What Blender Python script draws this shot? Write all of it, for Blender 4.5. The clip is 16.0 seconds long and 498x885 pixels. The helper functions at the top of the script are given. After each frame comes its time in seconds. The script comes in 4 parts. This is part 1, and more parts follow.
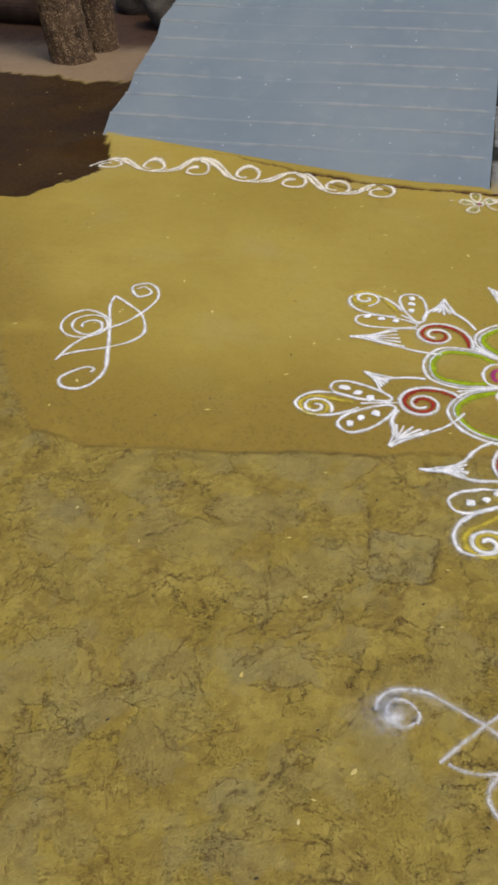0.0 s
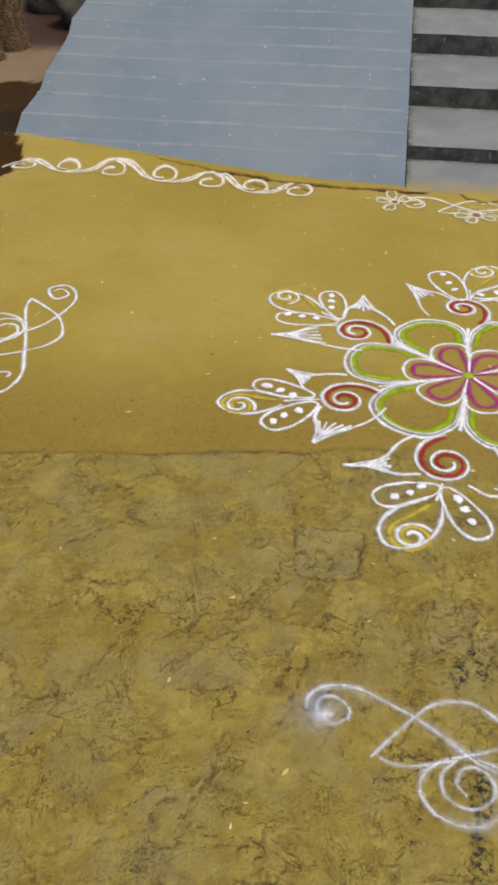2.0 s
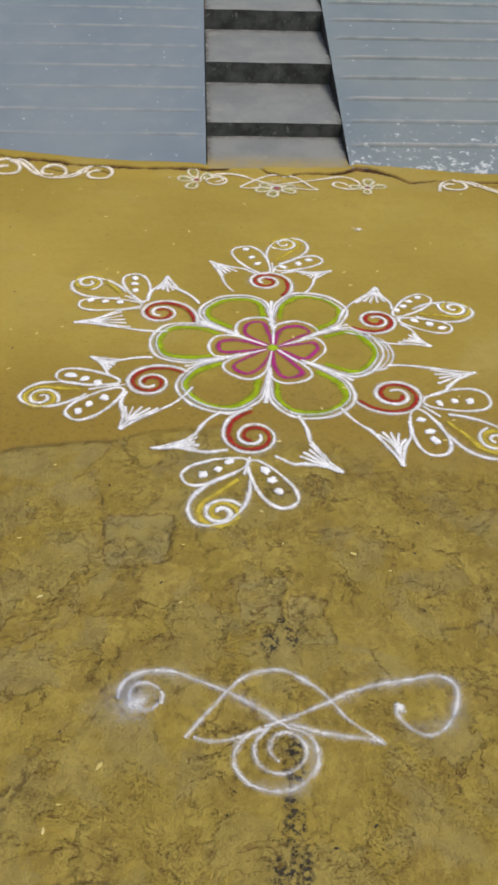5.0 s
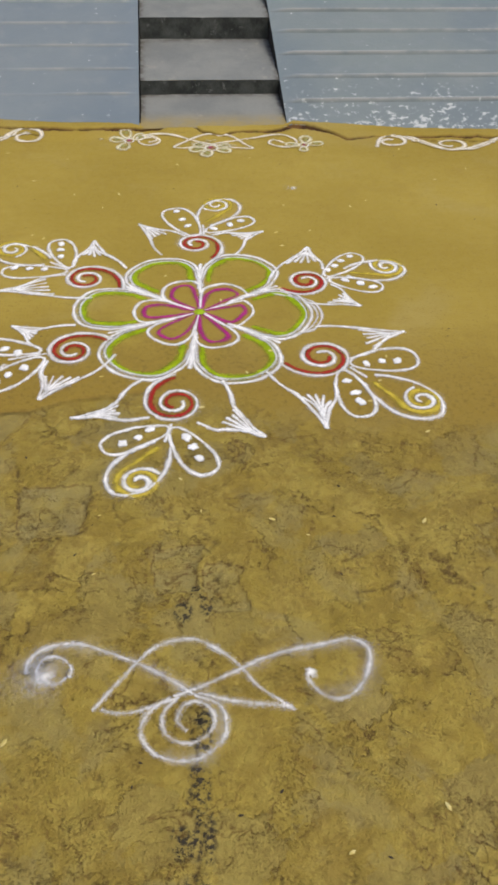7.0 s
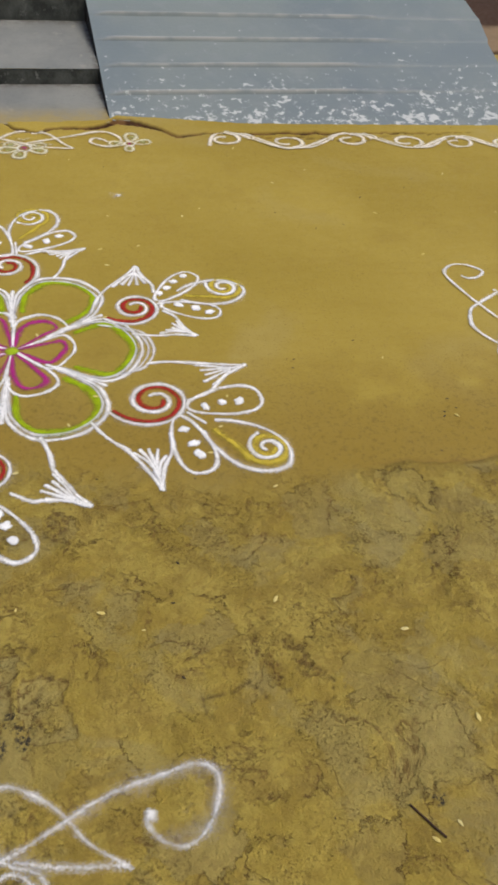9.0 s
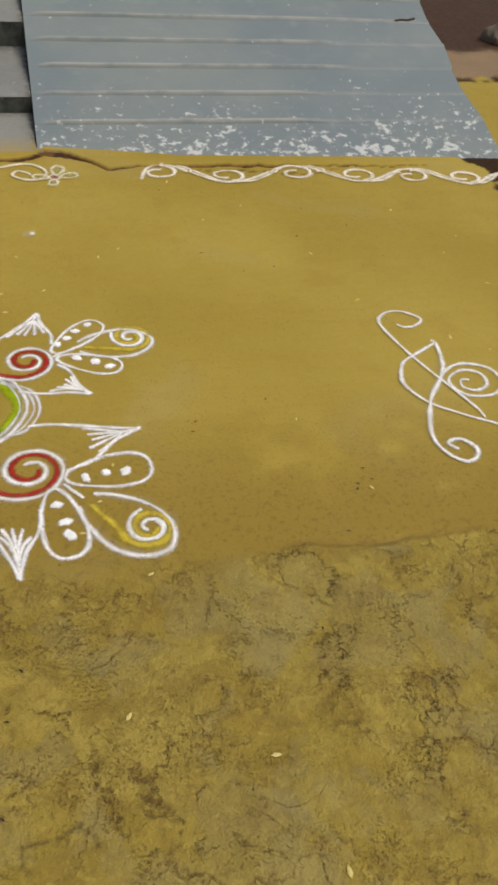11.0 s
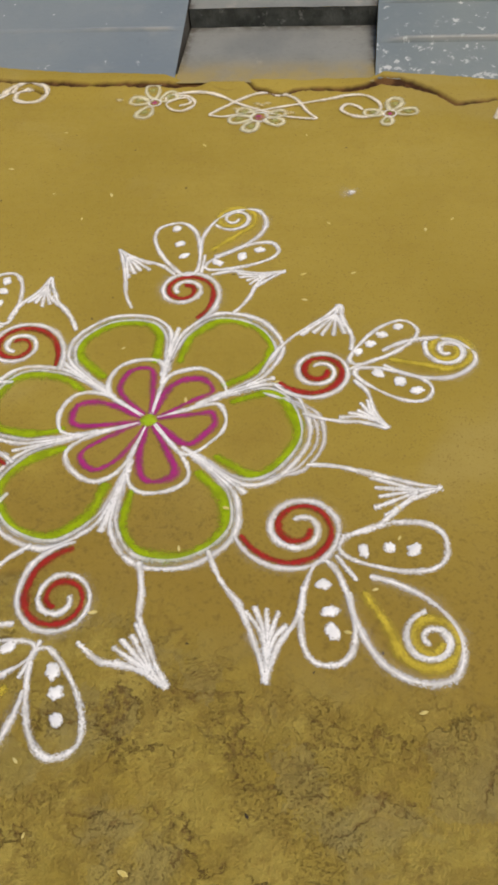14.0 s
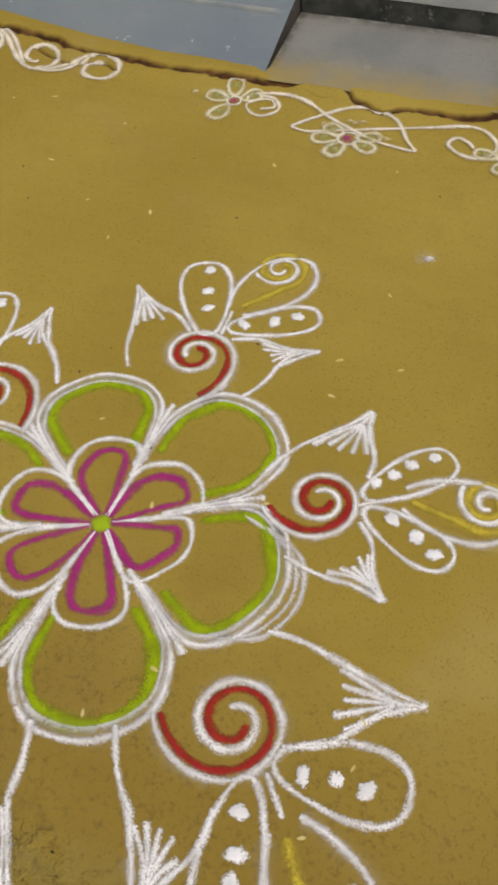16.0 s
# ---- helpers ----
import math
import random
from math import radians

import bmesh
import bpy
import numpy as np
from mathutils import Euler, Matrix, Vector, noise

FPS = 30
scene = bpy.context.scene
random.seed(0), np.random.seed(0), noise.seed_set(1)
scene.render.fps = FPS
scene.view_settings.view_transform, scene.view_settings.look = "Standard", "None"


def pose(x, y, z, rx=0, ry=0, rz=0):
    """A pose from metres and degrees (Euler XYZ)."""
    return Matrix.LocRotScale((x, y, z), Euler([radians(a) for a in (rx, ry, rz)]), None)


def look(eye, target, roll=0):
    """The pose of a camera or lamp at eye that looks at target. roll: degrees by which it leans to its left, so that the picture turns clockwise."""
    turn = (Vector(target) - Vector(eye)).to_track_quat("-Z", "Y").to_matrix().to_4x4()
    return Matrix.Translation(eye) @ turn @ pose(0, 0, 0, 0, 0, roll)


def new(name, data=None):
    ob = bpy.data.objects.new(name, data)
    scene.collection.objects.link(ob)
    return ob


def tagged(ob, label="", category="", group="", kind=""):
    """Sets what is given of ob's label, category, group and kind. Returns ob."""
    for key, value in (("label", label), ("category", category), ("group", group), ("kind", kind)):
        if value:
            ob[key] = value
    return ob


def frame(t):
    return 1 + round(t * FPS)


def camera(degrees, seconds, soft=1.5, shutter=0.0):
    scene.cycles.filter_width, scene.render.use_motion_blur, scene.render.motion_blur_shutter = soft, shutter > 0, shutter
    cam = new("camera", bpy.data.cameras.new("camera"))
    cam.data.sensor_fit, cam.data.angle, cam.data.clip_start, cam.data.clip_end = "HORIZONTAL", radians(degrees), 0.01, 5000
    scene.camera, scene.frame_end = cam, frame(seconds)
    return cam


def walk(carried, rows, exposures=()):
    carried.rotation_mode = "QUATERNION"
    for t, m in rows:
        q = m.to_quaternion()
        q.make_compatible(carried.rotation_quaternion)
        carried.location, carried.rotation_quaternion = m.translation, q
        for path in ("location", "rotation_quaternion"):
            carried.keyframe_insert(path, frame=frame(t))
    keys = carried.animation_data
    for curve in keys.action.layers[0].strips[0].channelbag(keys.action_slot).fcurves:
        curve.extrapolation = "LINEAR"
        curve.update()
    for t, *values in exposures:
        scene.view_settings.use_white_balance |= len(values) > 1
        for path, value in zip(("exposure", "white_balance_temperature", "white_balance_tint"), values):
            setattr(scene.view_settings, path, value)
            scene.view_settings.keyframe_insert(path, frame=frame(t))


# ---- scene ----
cam = camera(32.5, 16.0, 3.2)
PATH = [
    (0, (-0.37, -2.182, 1.425), (-0.741, -0.659, 0.182), -1.3),
    (0.5, (-0.381, -2.181, 1.413), (-0.759, -0.66, 0.17), -1.1),
    (1, (-0.373, -2.175, 1.405), (-0.717, -0.634, 0.176), -1.1),
    (1.5, (-0.365, -2.171, 1.406), (-0.635, -0.624, 0.168), -0.3),
    (2, (-0.354, -2.164, 1.403), (-0.566, -0.608, 0.165), 0.5),
    (2.5, (-0.332, -2.155, 1.403), (-0.466, -0.609, 0.14), 0.7),
    (3, (-0.319, -2.151, 1.409), (-0.386, -0.609, 0.137), 1.7),
    (3.5, (-0.304, -2.149, 1.417), (-0.323, -0.598, 0.154), 2.4),
    (4, (-0.283, -2.149, 1.411), (-0.293, -0.577, 0.174), 1.5),
    (4.5, (-0.254, -2.148, 1.403), (-0.188, -0.592, 0.149), 1.9),
    (4.7, (-0.237, -2.145, 1.397), (-0.144, -0.594, 0.138), 2.0),
    (6.8, (-0.091, -2.133, 1.383), (0.054, -0.624, 0.079), 2.5),
    (7, (-0.071, -2.123, 1.376), (0.089, -0.633, 0.052), 1.7),
    (7.5, (-0.025, -2.059, 1.365), (0.21, -0.568, 0.053), 1.9),
    (8, (0.008, -1.972, 1.366), (0.336, -0.48, 0.075), 5.0),
    (8.5, (0.0, -1.872, 1.366), (0.398, -0.362, 0.116), 6.3),
    (9, (0.046, -1.81, 1.354), (0.518, -0.415, 0.001), 6.8),
    (9.5, (0.152, -1.753, 1.345), (0.614, -0.356, -0.01), 5.1),
    (9.7, (0.187, -1.725, 1.326), (0.668, -0.296, 0.012), 5.6),
    (11.8, (0.419, -1.581, 1.317), (0.83, -0.175, -0.044), 7.2),
    (12, (0.422, -1.558, 1.321), (0.791, -0.154, -0.054), 6.4),
    (12.5, (0.454, -1.453, 1.319), (0.683, 0.034, 0.001), 2.9),
    (13, (0.416, -1.322, 1.326), (0.552, 0.204, 0.04), 3.1),
    (13.5, (0.388, -1.213, 1.306), (0.345, 0.144, -0.162), -1.5),
    (14, (0.42, -1.111, 1.284), (0.17, 0.16, -0.24), -5.9),
    (14.5, (0.472, -0.981, 1.261), (0.188, 0.312, -0.238), -1.7),
    (15, (0.502, -0.878, 1.264), (0.127, 0.248, -0.346), -3.9),
    (15.5, (0.535, -0.756, 1.221), (0.062, 0.302, -0.409), -6.8),
    (16, (0.54, -0.613, 1.213), (0.064, 0.505, -0.376), -4.4),
]
walk(cam, [(t, look(eye, target, roll)) for t, eye, target, roll in PATH], [(0.0, 0.16, 6200, 10), (1.5, 0.22, 6200, 10), (3.0, 0.31, 6420, 10), (4.2, 0.23, 6200, 10), (7.0, 0.24, 6350, 10), (9.0, 0.19, 6450, 10), (12.0, 0.15, 6950, 7), (14.5, 0.07, 6750, 10), (16.0, -0.04, 6850, 10)])

# ---------------------------------------------------------------- light
world = bpy.data.worlds.new("sky")
scene.world = world
world.use_nodes = True
wn = world.node_tree
sky = wn.nodes.new("ShaderNodeTexSky")
sky.sky_type = "NISHITA"
sky.sun_disc = False
sky.sun_elevation = radians(58)
sky.sun_rotation = radians(122)
sky.air_density, sky.dust_density, sky.ozone_density = 1.0, 3.5, 1.0
wn.links.new(sky.outputs["Color"], wn.nodes["Background"].inputs["Color"])
wn.nodes["Background"].inputs["Strength"].default_value = 0.125
sun_data = bpy.data.lights.new("sun", "SUN")
sun_data.energy, sun_data.angle, sun_data.color = 1.5, radians(28), (1.0, 0.95, 0.86)
sun = new("sun", sun_data)
sun.matrix_world = look((2.4, -1.5, 4.9), (0, 0, 0))


# ---------------------------------------------------------------- noise on arrays
def lattice(ix, iy, seed):
    n = (ix.astype(np.int64) * 374761393 + iy.astype(np.int64) * 668265263 + seed * 974711) & 0x7FFFFFFF
    n = ((n ^ (n >> 13)) * 1274126177) & 0x7FFFFFFF
    return ((n ^ (n >> 16)) & 0xFFFF) / 65535.0


def value_noise(x, y, seed=0):
    ix, iy = np.floor(x), np.floor(y)
    fx, fy = x - ix, y - iy
    fx, fy = fx * fx * (3 - 2 * fx), fy * fy * (3 - 2 * fy)
    a, b = lattice(ix, iy, seed), lattice(ix + 1, iy, seed)
    c, d = lattice(ix, iy + 1, seed), lattice(ix + 1, iy + 1, seed)
    return (a * (1 - fx) + b * fx) * (1 - fy) + (c * (1 - fx) + d * fx) * fy


def fbm(x, y, scale, octaves=4, seed=0):
    total, amp, norm = 0.0, 1.0, 0.0
    for k in range(octaves):
        total = total + amp * value_noise(x * scale * 2**k + 17.3 * k, y * scale * 2**k - 9.1 * k, seed + k)
        norm += amp
        amp *= 0.5
    return total / norm


def smooth(a, b, x):
    t = np.clip((x - a) / (b - a), 0, 1)
    return t * t * (3 - 2 * t)


# ---------------------------------------------------------------- the lie of the ground
SLOPE, FOOT_Y, FOOT_Z = 0.26, 1.42, 0.03      # the two ramps
LEFT_A, LEFT_B = -1.97, -0.185
RIGHT_A, RIGHT_B = 0.425, 2.215


def ramp_z(y):
    return FOOT_Z + SLOPE * (y - FOOT_Y)


def coat_edge(x):
    """Where the smooth clay coat ends towards the viewer."""
    return np.interp(x, [-3.0, -1.95, -1.74, -1.59, -1.40, -1.23, -0.85, -0.52, -0.27, 0.0, 0.3, 0.65, 1.1, 2.0, 4.0],
                     [0.9, 0.3, 0.02, -0.25, -0.485, -0.53, -0.486, -0.43, -0.37, -0.36, -0.47, -0.51, -0.55, -0.6, -0.6])


def foot_line(x):
    """Where the clay meets the ramps and the lowest tread."""
    return np.interp(x, [-2.0, -1.63, -1.29, -1.03, -0.72, -0.48, -0.20, -0.17, 0.41, 0.43, 0.76, 1.16, 1.67, 2.3],
                     [1.605, 1.535, 1.485, 1.443, 1.40, 1.375, 1.38, 1.385, 1.385, 1.385, 1.342, 1.31, 1.285, 1.26])


def foot_height(x):
    """How high the clay is dressed up against them."""
    return np.interp(x, [-2.0, -1.3, -0.72, -0.22, -0.17, 0.41, 0.45, 0.9, 2.3], [0.081, 0.050, 0.028, 0.019, 0.014, 0.014, 0.021, 0.007, 0.001])


def near_line(x, y, points):
    """The distance to a broken line."""
    best = np.full(np.shape(x), 9.0)
    for (ax, ay), (bx, by) in zip(points[:-1], points[1:]):
        dx, dy = bx - ax, by - ay
        s = np.clip(((x - ax) * dx + (y - ay) * dy) / (dx * dx + dy * dy), 0, 1)
        best = np.minimum(best, np.hypot(x - ax - s * dx, y - ay - s * dy))
    return best


# old cracks and the rims of lost flakes in the worn part
FISSURES = [
    ((-0.469, -1.561), (-0.446, -1.541), (-0.405, -1.521), (-0.367, -1.528), (-0.348, -1.549)),
    ((0.28, -1.089), (0.273, -1.037), (0.341, -1.032), (0.392, -1.066)),
    ((-0.023, -0.996), (0.007, -0.962), (0.04, -0.935)),
    ((-0.058, -1.182), (-0.07, -1.439), (-0.075, -1.7)),
    ((-0.049, -0.847), (0.009, -0.898), (-0.044, -0.917)),
    ((-0.723, -1.114), (-0.677, -1.069), (-0.635, -1.026), (-0.558, -0.974), (-0.497, -0.923)),
    ((-0.96, -0.827), (-0.901, -0.779), (-0.852, -0.741), (-0.824, -0.746)),
    ((-0.695, -1.511), (-0.648, -1.477), (-0.614, -1.462), (-0.613, -1.427), (-0.552, -1.395), (-0.518, -1.324)),
    ((-0.47, -1.545), (-0.442, -1.527), (-0.414, -1.508), (-0.379, -1.505)),
    ((-0.459, -0.60), (-0.428, -0.854), (-0.398, -0.86), (-0.293, -0.843), (-0.292, -0.751), (-0.239, -0.732), (-0.212, -0.812)),
    ((-0.378, -1.073), (-0.397, -1.149), (-0.417, -1.189)),
    ((0.475, -1.013), (0.522, -1.056), (0.489, -1.099), (0.507, -1.133)),
]


def fissures(x, y):
    wx, wy = x + 0.035 * (fbm(x, y, 30, 3, 211) - 0.5), y + 0.035 * (fbm(x, y, 30, 3, 223) - 0.5)
    out = 0 * x
    inside = (np.abs(x) < 1.2) & (y < -0.5) & (y > -1.8)
    px, py = wx[inside], wy[inside]
    best = 0 * px
    for k, points in enumerate(FISSURES):
        wide = 0.001 + 0.0022 * smooth(0.35, 0.7, fbm(px, py, 16, 2, 230 + k))
        best = np.maximum(best, 1 - smooth(wide * 0.4, wide + 0.003, near_line(px, py, points)))
    out[inside] = best
    return out


def crack_line(x):
    """The open crack along the foot of the ramps and the steps."""
    return np.interp(x, [-1.5, -1.03, -0.72, -0.48, -0.183, -0.109, -0.071, 0.033, 0.069, 0.144, 0.213, 0.299, 0.388, 0.441, 0.499, 0.556, 0.611, 0.663, 0.757, 0.87, 1.3, 2.0],
                     [1.535, 1.415, 1.366, 1.34, 1.351, 1.365, 1.389, 1.379, 1.332, 1.309, 1.334, 1.324, 1.337, 1.362, 1.351, 1.332, 1.299, 1.252, 1.27, 1.271, 1.252, 1.228])


def ground_masks(x, y):
    x, y = np.asarray(x, float), np.asarray(y, float)
    wob = (fbm(x, y, 9, 4, 3) - 0.5)
    d = y - coat_edge(x) - 0.05 * wob
    blend = 0.010 + 0.09 * smooth(-0.2, 0.05, x) * smooth(0.78, 0.6, x)
    coat = smooth(-blend, blend, d + 0.6 * blend)
    lip = np.exp(-(d / 0.0045) ** 2) * smooth(0.38, 0.55, fbm(x, y, 5, 2, 41) + 0.05) * smooth(0.05, 0.012, blend)
    cw = 0.0035 + 0.006 * smooth(0.40, 0.75, fbm(x, y * 0.2, 6, 3, 7)) + 0.009 * np.exp(-((x + 0.12) / 0.15) ** 2) + 0.012 * np.exp(-((x - 0.50) / 0.09) ** 2)
    cw = cw * smooth(-1.5, -0.9, x) * smooth(2.0, 1.2, x)
    kd = np.abs(y - crack_line(x) - (0.016 + 0.03 * smooth(0.7, 1.0, np.abs(x - 0.1))) * (fbm(x, y * 0, 14, 4, 11) - 0.5) - 0.008 * (fbm(x, y, 60, 2, 13) - 0.5))
    crack = np.where(cw > 0.0005, 1 - smooth(cw * 0.8, cw * 1.3 + 0.003, kd), 0)
    # a second, hairline crack
    kd2 = np.abs(y - crack_line(x) + 0.045 - 0.06 * (fbm(x, y * 0, 8, 3, 23) - 0.5))
    crack = np.maximum(crack, (1 - smooth(0.001, 0.006, kd2)) * smooth(0.52, 0.6, fbm(x, y * 0, 3, 2, 29)) * smooth(-1.5, -1.2, x) * smooth(2.1, 1.9, x))
    crack = np.where(y > foot_line(x) + 0.02, 0, crack)
    ragged = 0.16 * (fbm(x, y, 6, 4, 51) - 0.5) + 0.09 * (fbm(x, y, 26, 3, 55) - 0.5)
    # dark brown areas with ragged edges, beside the left ramp and far right
    edge_x = np.interp(y, [0.9, 1.0, 1.18, 1.38, 1.6, 2.0, 3.2], [-3.4, -2.12, -2.02, -1.92, -1.96, -1.9, -1.9])
    brown_area = smooth(-0.006, 0.006, edge_x - x + ragged) * smooth(-0.008, 0.008, 2.68 - y + ragged - 0.12 * (x + 2.6))
    brown_area = brown_area * smooth(0.9, 1.0, y)
    brown_area = np.maximum(brown_area, smooth(-0.015, 0.015, x - 2.05 + ragged) * smooth(-0.02, 0.02, 1.30 - y + ragged) * smooth(0.5, 0.7, y))
    right = smooth(-0.02, 0.02, x - 2.2)
    brown_area_r = right * smooth(-0.02, 0.02, y - 2.13 + ragged) * smooth(-0.02, 0.02, 2.17 - y + ragged)
    sand = np.maximum(smooth(-0.02, 0.02, y - 2.68 - ragged + 0.12 * (x + 2.6)) * (x < -1.0), right * smooth(-0.02, 0.02, y - 2.17 + ragged))
    # dark soil; behind the trunks this stands in for the deep shade there
    dark = np.maximum(smooth(3.25, 3.55, y + ragged) * (x < 1), right * smooth(2.5, 2.62, y + ragged))
    moss = 0 * x
    for mx, my, rx, ry in ((-0.078, -1.075, 0.02, 0.028), (-0.03, -1.062, 0.018, 0.024), (-0.05, -1.03, 0.012, 0.03), (-0.055, -1.33, 0.022, 0.05), (-0.065, -1.44, 0.022, 0.05),
                           (-0.09, -1.525, 0.03, 0.03), (-0.06, -1.51, 0.022, 0.05), (-0.075, -1.62, 0.025, 0.05), (0.62, -1.30, 0.014, 0.012), (0.725, -1.324, 0.014, 0.012)):
        moss = np.maximum(moss, np.exp(-((x - mx) / rx) ** 2 - ((y - my) / ry) ** 2))
    moss = smooth(0.25, 0.5, moss * (0.35 + 1.1 * fbm(x, y, 60, 2, 61)))
    thin = smooth(0.62, 0.02, d) * smooth(0.28, 0.52, 0.55 * fbm(x, y, 3.5, 4, 141) + 0.45 * fbm(x, y, 14, 3, 143) + 0.08 * smooth(0.5, 0.1, d))
    return coat, lip, crack, np.maximum(brown_area, brown_area_r), sand, dark, moss, thin


# flakes that have come away and left a greyer, sunken patch: centre and half sizes
LOST = [(-0.36, -0.775, 0.07, 0.08), (-0.09, -0.96, 0.045, 0.062), (0.01, -1.02, 0.04, 0.06)]


def lost_flakes(x, y):
    wx, wy = x + 0.05 * (fbm(x, y, 14, 4, 151) - 0.5), y + 0.05 * (fbm(x, y, 14, 4, 157) - 0.5)
    out = 0 * x
    for cx, cy, hx, hy in LOST:
        out = np.maximum(out, smooth(1.04, 0.98, np.maximum(np.abs(wx - cx) / hx, np.abs(wy - cy) / hy)))
    return out


def plates(x, y):
    """The broken-up old surface: worn flakes with steps between them."""
    wx, wy = x + 0.10 * (fbm(x, y, 7, 3, 71) - 0.5), y + 0.10 * (fbm(x, y, 7, 3, 77) - 0.5)
    n = fbm(wx, wy, 5.5, 4, 81)
    return smooth(0.38, 0.40, n) * 0.5 + smooth(0.50, 0.515, n) * 0.5 + smooth(0.60, 0.61, n) * 0.4


def ground_z(x, y):
    x, y = np.asarray(x, float), np.asarray(y, float)
    coat, lip, crack, brown_area, sand, dark, moss, thin = ground_masks(x, y)
    near = smooth(9, 3, np.hypot(x, y))
    z = 0.006 * (fbm(x, y, 1.7, 3, 1) - 0.5) + 0.0015 * (fbm(x, y, 25, 2, 2) - 0.5)
    z = z + coat * 0.006
    z = z + (1 - coat) * near * (0.0035 * plates(x, y) + 0.005 * (fbm(x, y, 22, 3, 5) - 0.5) - 0.003)
    foot = foot_line(x)
    rise = foot_height(x) * smooth(foot - 0.13, foot, y) * smooth(-2.3, -1.9, x) * smooth(2.5, 2.15, x)
    under = smooth(0.03, 0.07, y - foot) * smooth(-1.985, -1.95, x) * smooth(2.23, 2.19, x)
    return z + rise - 0.009 * crack - 0.004 * brown_area - 0.002 * lip - 0.2 * under - 0.0035 * fissures(x, y) - 0.004 * (1 - coat) * lost_flakes(x, y)


# ---------------------------------------------------------------- materials
def material(name, rough=0.85):
    m = bpy.data.materials.new(name)
    m.use_nodes = True
    t = m.node_tree
    b = t.nodes["Principled BSDF"]
    b.inputs["Roughness"].default_value = rough
    b.inputs["Specular IOR Level"].default_value = 0.3
    return m, t, b


def put(t, kind, **inputs):
    n = t.nodes.new(kind)
    for key, value in inputs.items():
        n.inputs[key.replace("_", " ")].default_value = value
    return n


def where(t):
    return t.nodes.new("ShaderNodeNewGeometry").outputs["Position"]


def noise_of(t, scale, detail=5.0, rough=0.55, coord=None, distort=0.0):
    n = put(t, "ShaderNodeTexNoise", Scale=scale, Detail=detail, Roughness=rough, Distortion=distort)
    t.links.new(coord or where(t), n.inputs["Vector"])
    return n.outputs["Fac"]


def span(t, value, a, b, lo=0.0, hi=1.0):
    n = t.nodes.new("ShaderNodeMapRange")
    n.interpolation_type = "SMOOTHSTEP"
    for k, v in zip(("From Min", "From Max", "To Min", "To Max"), (a, b, lo, hi)):
        n.inputs[k].default_value = v
    t.links.new(value, n.inputs["Value"])
    return n.outputs["Result"]


def math_of(t, op, a, b=None):
    n = t.nodes.new("ShaderNodeMath")
    n.operation = op
    for k, v in enumerate((a, b)):
        if v is None:
            continue
        if isinstance(v, (int, float)):
            n.inputs[k].default_value = v
        else:
            t.links.new(v, n.inputs[k])
    return n.outputs[0]


def mixed(t, fac, a, b):
    n = t.nodes.new("ShaderNodeMix")
    n.data_type = "RGBA"
    for socket, v in (("Factor", fac), ("A", a), ("B", b)):
        s = [i for i in n.inputs if i.name == socket and i.type == ("VALUE" if socket == "Factor" else "RGBA")][0]
        if isinstance(v, (int, float)):
            s.default_value = v
        elif isinstance(v, tuple):
            s.default_value = (*v, 1)
        else:
            t.links.new(v, s)
    return [o for o in n.outputs if o.type == "RGBA"][0]


def attribute(t, name):
    n = t.nodes.new("ShaderNodeAttribute")
    n.attribute_name = name
    return n.outputs["Fac"]


def bump(t, b, height, distance, strength=1.0):
    n = put(t, "ShaderNodeBump", Strength=strength, Distance=distance)
    t.links.new(height, n.inputs["Height"])
    t.links.new(n.outputs["Normal"], b.inputs["Normal"])


